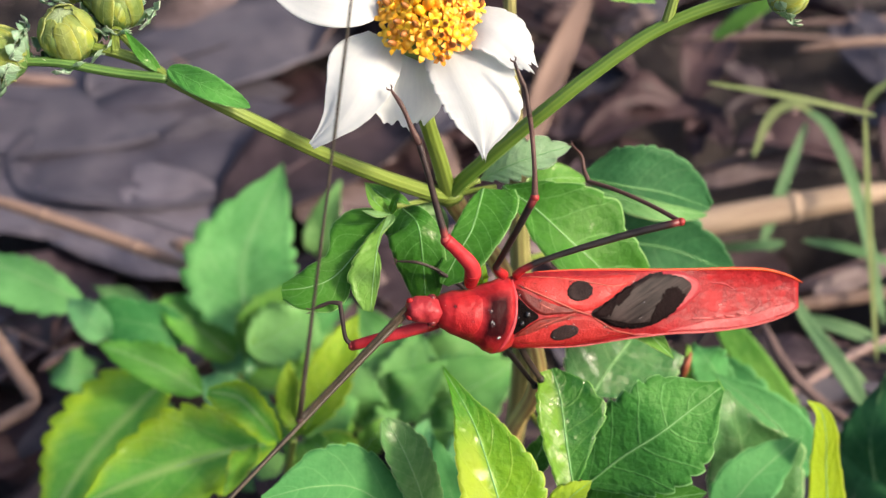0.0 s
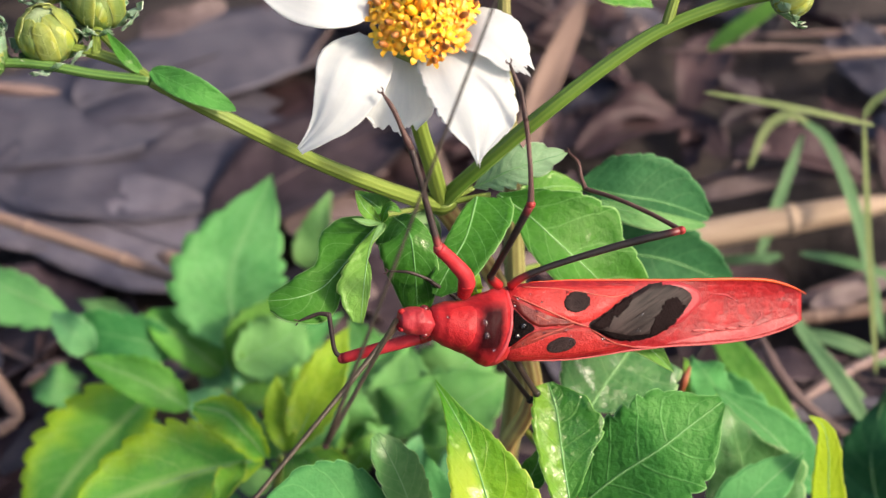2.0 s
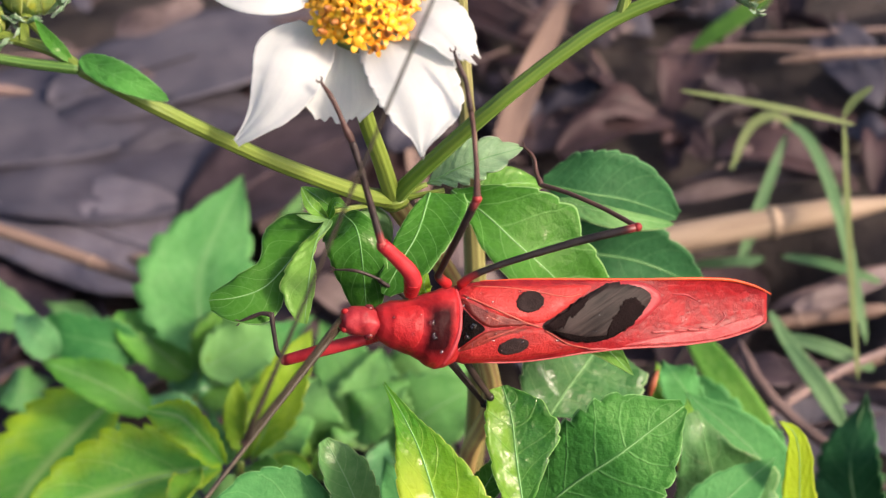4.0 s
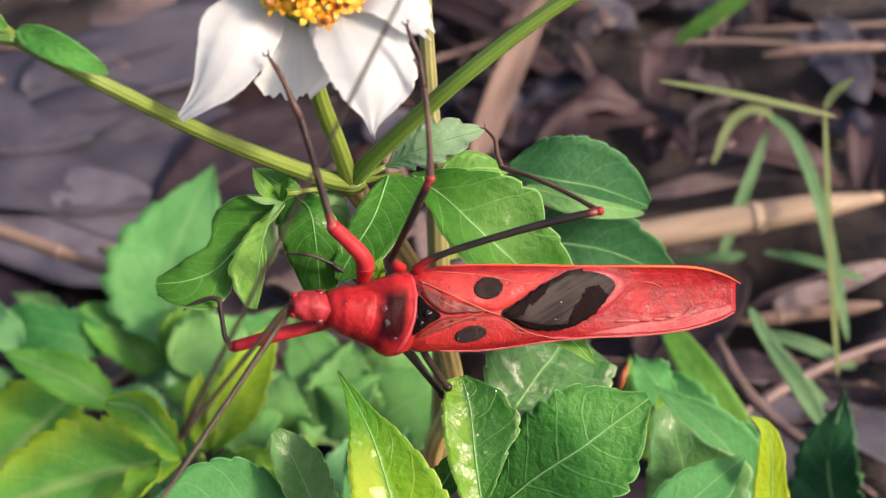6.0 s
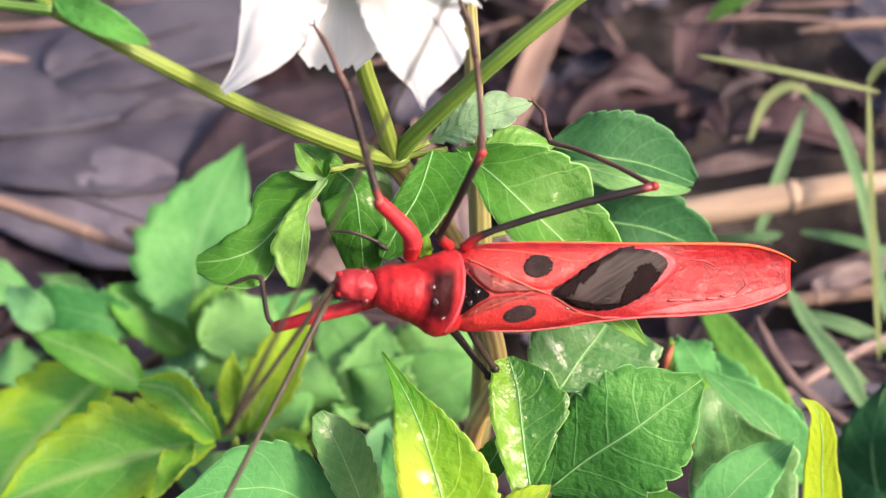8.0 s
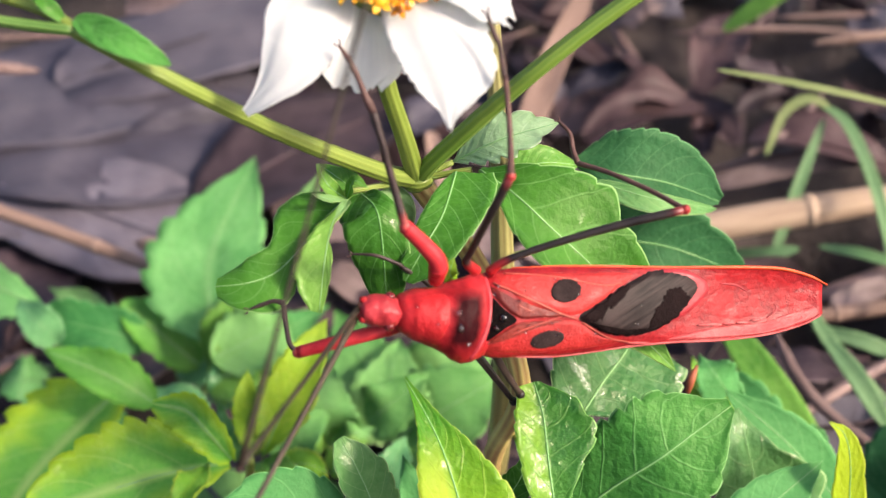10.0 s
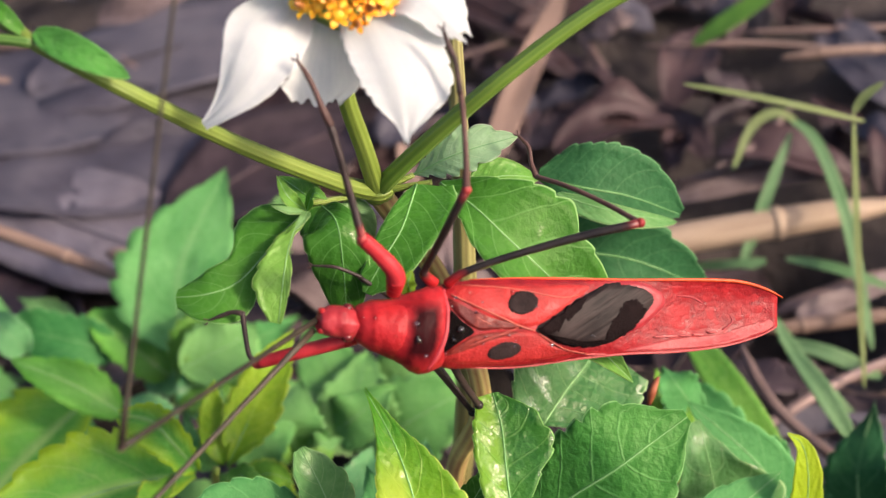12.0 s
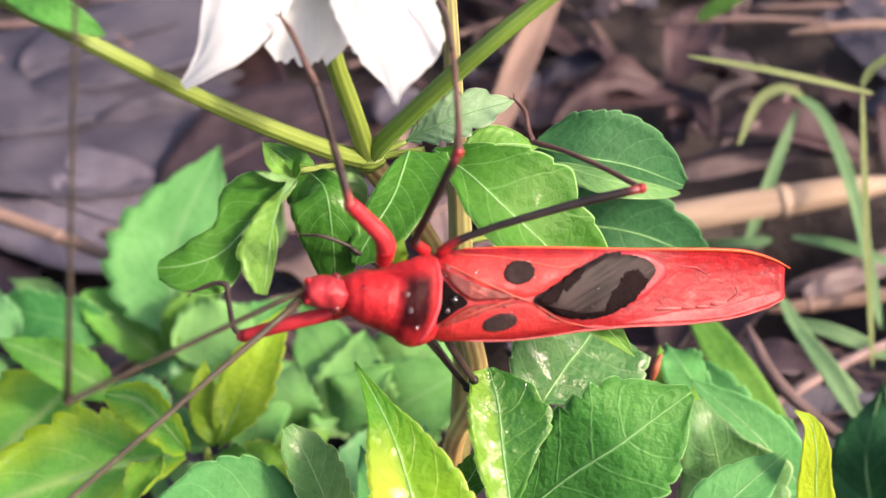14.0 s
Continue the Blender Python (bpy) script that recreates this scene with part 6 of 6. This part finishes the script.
weed((62.9, 255.6, -50.5), [[(62.9, 255.6, -50.5), (58.5, 240.0, -41.0), (53.6, 222.0, -31.9)]], [
    ([(47.8, 216.0, -33.0), (44.7, 213.0, -24.4), (42.0, 215.0, -16.2)], 9.0, LEAF_LIME, {}),
    ([(55.3, 225.0, -36.4), (53.0, 228.0, -26.6), (47.5, 234.0, -18.9)], 12.0, LEAF_DULL, {}),
    ([(54.6, 222.0, -35.9), (61.0, 220.0, -31.6), (65.0, 220.0, -31.6)], 9.0, LEAF_DULL, {}),
    ([(48.3, 212.0, -23.8), (44.1, 208.0, -18.6), (42.0, 210.0, -15.5)], 6.6, LEAF_DULL, dict(fold=0.1)),
    # two blades turned from the sun and coloured dark to stand for shade
    ([(83.2, 238.0, -49.2), (80.4, 236.0, -36.0), (85.5, 242.0, -23.9)], 11.7, LEAF_DEEP_SHADE, dict(fold=0.1, face=(-0.9, -1.0, -0.3))),
    ([(77.4, 240.0, -49.6), (81.0, 238.0, -41.7), (88.2, 240.0, -38.8)], 11.8, LEAF_DEEP_SHADE, dict(fold=0.1, face=(-0.9, -1.0, -0.3))),
], "leafy green weed in the shade", 150)

# ---- grass ----
GRASS_BLADES = [
    ([(84.9, 246.0, 26.2), (68.5, 247.0, 29.9), (52.7, 250.0, 33.2)], 1.3, 0.3),
    ([(98.5, 280.0, -16.9), (96.1, 290.0, 10.6), (92.1, 298.0, 27.7), (86.8, 302.0, 33.9)], 2.9, 0.3),
    ([(88.4, 301.0, 33.2), (83.8, 302.0, 34.8), (78.6, 302.0, 31.4), (74.1, 300.0, 21.8)], 2.3, 0.3),
    ([(75.8, 300.0, -0.5), (81.2, 300.0, 15.0), (87.6, 302.0, 30.7)], 2.7, 0.3),
    ([(90.6, 262.0, -23.5), (85.6, 252.0, 4.7), (82.7, 246.0, 28.4)], 1.3, 0.2),
    ([(82.7, 246.0, 27.8), (84.3, 245.0, 30.5), (87.5, 244.0, 33.1)], 1.6, 0.3),
    ([(67.0, 232.0, -35.4), (59.6, 240.0, -22.6), (53.8, 250.0, -11.7)], 7.0, 0.15),
    ([(91.9, 268.0, -31.3), (81.0, 270.0, -19.3), (76.3, 275.0, -9.8)], 3.2, 0.3),
    ([(98.6, 275.0, -22.2), (88.7, 275.0, -17.8), (79.0, 280.0, -15.0)], 3.4, 0.3),
    ([(84.0, 250.0, -31.4), (79.9, 255.0, -22.9), (76.2, 262.0, -15.8)], 4.0, 0.3),
    ([(91.6, 330.0, 69.3), (80.9, 335.0, 62.3), (73.2, 340.0, 57.1)], 5.1, 0.2),
    ([(105.3, 290.0, -3.8), (94.2, 292.0, 0.1), (84.8, 296.0, 2.1)], 2.5, 0.3),
    ([(66.8, 305.0, 0.1), (73.8, 300.0, 0.1), (81.3, 298.0, 1.5)], 3.2, 0.3),
]
grass = thing("grass_tuft", G((95.0, 277.3, -24.9)), "thin green grass with long arching blades", "grass")
for i, (mid, w, f) in enumerate(GRASS_BLADES):
    part("grass_blade", leaf_geo(mid, w, seed=160 + i, power=0.4, fold=f, belly=0.45, nh=3, ns=36), GRASS_YELLOW if i in (0, 2, 4, 5) else LEAF_MID if i in (6, 10) else GRASS, grass)

# ---- straws and sticks ----
INV = LAYOUT.inverted()
for pts, r, mat, label in (
    ([(47.5, 305.0, 2.9), (70.2, 302.0, 7.6), (113.0, 300.0, 15.0)], 3.5, STRAW_PALE, "thick dry pale straw lying on the litter"),
    ([(-110.2, 290.0, 13.5), (-79.4, 287.0, 3.7), (-53.6, 284.0, -5.5)], 1.5, STRAW, "thin dry straw lying on the litter"),
    ([(-104.7, 282.0, -13.2), (-92.2, 275.0, -28.4), (-87.7, 272.0, -33.2)], 1.7, STRAW, "broken dry stalk on the ground"),
    ([(-87.5, 272.0, -33.0), (-94.1, 270.0, -37.0), (-100.7, 268.0, -40.9)], 1.5, STRAW, "broken dry stalk on the ground"),
    ([(65.8, 258.0, -15.0), (68.2, 252.0, -22.6), (74.4, 248.0, -30.0), (90.4, 240.0, -42.6)], 1.15, STICK, "thin curved brown twig"),
    ([(77.9, 290.0, -13.6), (108.4, 288.0, -9.2)], 1.7, STRAW, "dry straw lying on the litter"),
    ([(82.1, 296.0, -10.5), (92.8, 296.0, -6.5), (111.5, 296.0, 0.1)], 2.2, STICK, "brown dry stalk on the litter"),
    ([(-129.2, 332.0, 46.8), (-113.6, 330.0, 45.0), (-98.4, 334.0, 44.4)], 1.6, STICK, "dry pale stalk half under leaves"),
    ([(-0.6, 345.0, 29.7), (2.4, 338.0, 19.9), (4.6, 332.0, 12.1)], 2.0, STRAW, "dry pale stalk half under leaves"),
    ([(95.3, 338.0, 53.7), (111.4, 336.0, 55.5), (130.3, 338.0, 56.5)], 1.3, STRAW, "dry pale stalk half under leaves"),
    ([(46.6, 362.0, 63.8), (52.1, 355.0, 52.9), (57.4, 348.0, 42.5)], 1.6, STICK, "brown twig on the litter"),
    ([(66.8, 325.0, 20.6), (93.1, 325.0, 25.0), (122.4, 325.0, 27.2)], 1.8, STICK, "brown dry stalk on the litter"),
    ([(-67.1, 308.0, 1.5), (-60.5, 306.0, 0.1), (-52.6, 304.0, -2.6)], 1.8, STRAW, "short dry straw on the litter"),
    ([(-88.8, 276.0, -26.6), (-83.8, 276.0, -23.2), (-79.4, 278.0, -21.4)], 1.2, STICK, "short brown dry stalk on litter"),
):
    ob = part("twig" if mat is STICK else "dry_straw", tube_geo(pts, [r * 0.3, r * 0.9, r, r, r, r * 0.9, r * 0.3], n=36, sides=14), mat)
    tagged(ob, label, "twig" if mat is STICK else "straw", "straws and twigs on the ground")
    if mat is not STICK:
        for u in (10, 24):
            c = spline(pts, 36)
            part("straw_node", tube_geo([c[u], c[u + 1]], [r * 1.02, r * 1.14, r * 1.02], sides=14, n=6), mat, ob)


rng = random.Random(77)
for k in range(28):
    x, y = rng.uniform(-0.13, 0.15), rng.uniform(0.16, 0.40)
    a, length = rng.uniform(-0.9, 0.9), rng.uniform(30, 90) * MM
    d = Vector((math.cos(a), math.sin(a), 0)) * length / 2
    c = Vector((x, y, ground_height(x) + rng.uniform(0.004, 0.011)))
    pts = [INV @ q * 1000 for q in (c - d, c + Vector((0, rng.uniform(-0.004, 0.004), rng.uniform(-0.001, 0.003))), c + d)]
    r = rng.uniform(0.4, 1.3)
    if in_hollow(x, y):
        continue
    ob = part("twig", tube_geo(pts, [r * 0.4, r, r * 0.8, r * 0.3], n=14, sides=8), STICK)
    tagged(ob, "thin dark brown twig on dead leaves", "twig", "straws and twigs on the ground")

# ---- flat dry blades ----
for k, (mid, w, label) in enumerate((
    ([(21.2, 322.0, 24.8), (28.9, 336.0, 45.6), (41.1, 350.0, 72.7)], 7.5, "flat dry pale grass blade on the litter"),
    ([(-79.9, 345.0, 62.3), (-68.6, 343.0, 65.4), (-56.7, 346.0, 70.3)], 8.0, "curled dry tan leaf piece"),
    ([(-0.6, 330.0, 29.9), (2.3, 322.0, 19.0), (4.9, 318.0, 10.2)], 4.5, "flat dry pale grass blade on the litter"),
    ([(62.5, 318.0, 15.9), (88.2, 318.0, 21.6), (117.6, 320.0, 24.9)], 5.0, "flat dry brown blade on the litter"),
    ([(85.7, 290.0, -10.3), (96.8, 292.0, -6.4), (114.1, 296.0, 0.1)], 5.0, "flat dry brown blade on the litter"),
    ([(87.8, 280.0, -25.1), (94.7, 278.0, -27.4), (105.4, 280.0, -26.4)], 4.0, "flat dry pale grass blade on the litter"),
    ([(83.9, 284.0, -20.3), (90.9, 282.0, -23.4), (104.4, 284.0, -20.3)], 3.0, "flat dry pale grass blade on the litter"),
    ([(-33.3, 330.0, 16.5), (-21.7, 334.0, 21.2), (-9.7, 336.0, 22.9)], 5.0, "flat dry brown blade on the litter"),
)):
    ob = part("dry_grass", leaf_geo(mid, w, seed=700 + k, power=0.35, fold=0.25, wave=0.5, thick=0.25), STRAW if k in (0, 2, 5, 6) else DEAD_TAN)
    tagged(ob, label, "dry grass", "dry blades on the ground")

# ---- dead leaves ----
def dead_leaf(at, turn, length, width, mat, tilt=(0, 0), curl=0.3, arch=3.0, seed=0, label="withered brown dead leaf lying on the soil"):
    d = Vector((math.cos(turn), math.sin(turn), 0)) * length * 0.5 * MM
    c = Vector(at)
    lift = Vector((0, 0, arch * MM))
    pts = [INV @ q * 1000 for q in (c - d, c - d * 0.3 + lift, c + d * 0.4 + lift * 0.8, c + d)]
    g = leaf_geo(pts, width, face=INV.to_3x3() @ Vector((tilt[0], tilt[1], 1)), wave=width * 0.022, bend=curl, fold=0.05, seed=seed, thick=0.3, power=0.7)
    rng = random.Random(seed)
    off = rng.uniform(0, 50)
    verts = [v + Vector((0, 0, 1)) * (0.0022 * noise.noise((v.x * 45 + off, v.y * 45, off)) + 0.0009 * noise.noise((v.x * 150, v.y * 150, off))) for v in g[0]]
    ob = part("dead_leaf", (verts, g[1], g[2]), mat)
    if length > 26:
        part("midrib", tube_geo([q + INV.to_3x3() @ Vector((0, 0, 0.25)) for q in pts], [0.5, 0.42, 0.3, 0.15], sides=5, n=12), mat, ob)
    return tagged(ob, label, "dead leaf", "dead leaves on the ground")


def on_ground(p):
    q = G(p)
    return (q.x, q.y, ground_height(q.x) + 0.005)


dead_leaf(on_ground((-90.6, 363.1, 37.8)), 0.15, 95, 48, DEAD_GREY, curl=0.05, arch=2, seed=1, label="large dark grey-purple dead leaf")
dead_leaf(on_ground((-103.5, 340.9, 14.0)), -0.35, 120, 50, DEAD_PALE, curl=0.0, arch=2, seed=2, label="wide pale grey-brown dead leaf lying flat")
dead_leaf(on_ground((-62.0, 378.1, 56.4)), 0.5, 90, 44, DEAD_GREY, curl=0.0, arch=2, seed=3, label="large dark grey-purple dead leaf")
dead_leaf(on_ground((52.4, 336.4, 28.9)), 0.4, 34, 14, DEAD_RED, curl=0.5, seed=4)
dead_leaf(on_ground((74.4, 354.3, 49.6)), 1.2, 38, 15, DEAD_RED, curl=0.4, seed=5, label="dark reddish brown dead leaf")
dead_leaf(on_ground((92.5, 322.9, 20.5)), -0.3, 36, 15, DEAD_RED, curl=0.4, seed=6)
dead_leaf(on_ground((67.4, 290.0, -15.5)), 0.9, 40, 20, DEAD_RED, curl=0.2, seed=7)
dead_leaf(on_ground((16.5, 380.7, 68.8)), -0.6, 60, 26, DEAD_RED, seed=8)
dead_leaf(on_ground((-70.8, 346.4, 23.6)), 0.1, 95, 52, DEAD_GREY, curl=0.0, arch=2, seed=9, label="large dark grey-purple dead leaf")
dead_leaf(on_ground((-29.6, 339.3, 21.5)), 0.7, 70, 34, DEAD_BROWN, curl=0.15, seed=10)
dead_leaf(on_ground((-72.2, 324.6, 1.6)), -0.4, 75, 38, DEAD_PALE, curl=0.0, arch=2, seed=12, label="pale grey-brown dead leaf lying flat")
dead_leaf(on_ground((-102.2, 304.9, -21.8)), 0.9, 70, 34, DEAD_BROWN, curl=0.2, seed=13)
rng = random.Random(11)
for i in range(230):
    x, y = rng.gauss(0.0, 0.13), 0.22 + rng.gauss(0, 0.15)
    length = rng.uniform(18, 40) if x > 0.0 and y > 0.2 else rng.uniform(22, 62)
    args = ((x, y, ground_height(x) + rng.uniform(-0.005, 0.006) - (0.0045 if under_large_leaf(x, y) else 0.0)), rng.uniform(0, 6.28), length, length * rng.uniform(0.3, 0.55), rng.choice((DEAD_GREY, DEAD_RED, DEAD_RED, DEAD_BROWN) if x > 0.02 and y > 0.24 else (DEAD_GREY, DEAD_BROWN, DEAD_BROWN, DEAD_RED, DEAD_TAN)), (rng.uniform(-0.35, 0.35), rng.uniform(-0.35, 0.35)), rng.uniform(-0.4, 0.6), rng.uniform(0, 5), 400 + i)
    if not in_hollow(x, y):
        dead_leaf(*args)



def litter_scraps():
    """Small broken pieces of dead leaf strewn over the soil, one sheet of stuff a tint."""
    rng = random.Random(31)
    for mat, count in ((DEAD_BROWN, 220), (DEAD_RED, 220), (DEAD_GREY, 110), (DEAD_TAN, 60)):
        geos = []
        for _ in range(count):
            x, y = rng.gauss(0.01, 0.12), 0.25 + rng.gauss(0, 0.13)
            length, a = rng.uniform(6, 20), rng.uniform(0, 6.28)
            d = Vector((math.cos(a), math.sin(a), rng.uniform(-0.4, 0.4))) * length * 0.5 * MM
            c = Vector((x, y, ground_height(x) + rng.uniform(0.001, 0.010)))
            pts = [INV @ q * 1000 for q in (c - d, c + Vector((0, 0, rng.uniform(-0.001, 0.002))), c + d)]
            piece = leaf_geo(pts, length * rng.uniform(0.25, 0.8), face=INV.to_3x3() @ Vector((rng.uniform(-0.7, 0.7), rng.uniform(-0.7, 0.7), 1)), wave=0.8, bend=rng.uniform(-0.6, 0.8), ns=10, nh=2, power=0.5, blunt=rng.uniform(0, 0.6), ragged=1.5, seed=rng.randrange(9999))
            if not in_hollow(x, y) and not under_large_leaf(x, y):
                geos.append(piece)
        ob = part("litter_scraps", joined(*geos), mat, at=(0, 0.25, 0))
        tagged(ob, "small broken scraps of dead leaves on soil", "litter", kind="stuff")


litter_scraps()

# ---- movement of the feelers ----
def motions():
    walk(scape, [(t, pose(*[v * MM for v in SCAPE_BASE], 0, -p, y)) for t, y, p in SCAPE_TURNS])
    walk(flagellum, [(t, pose(30 * MM, 0, 0, 0, -p, y)) for t, y, p in FLAGELLUM_TURNS])
    walk(other, [(t, pose(*[v * MM for v in OTHER_BASE], 0, -p, y)) for t, y, p in OTHER_TURNS])


motions()
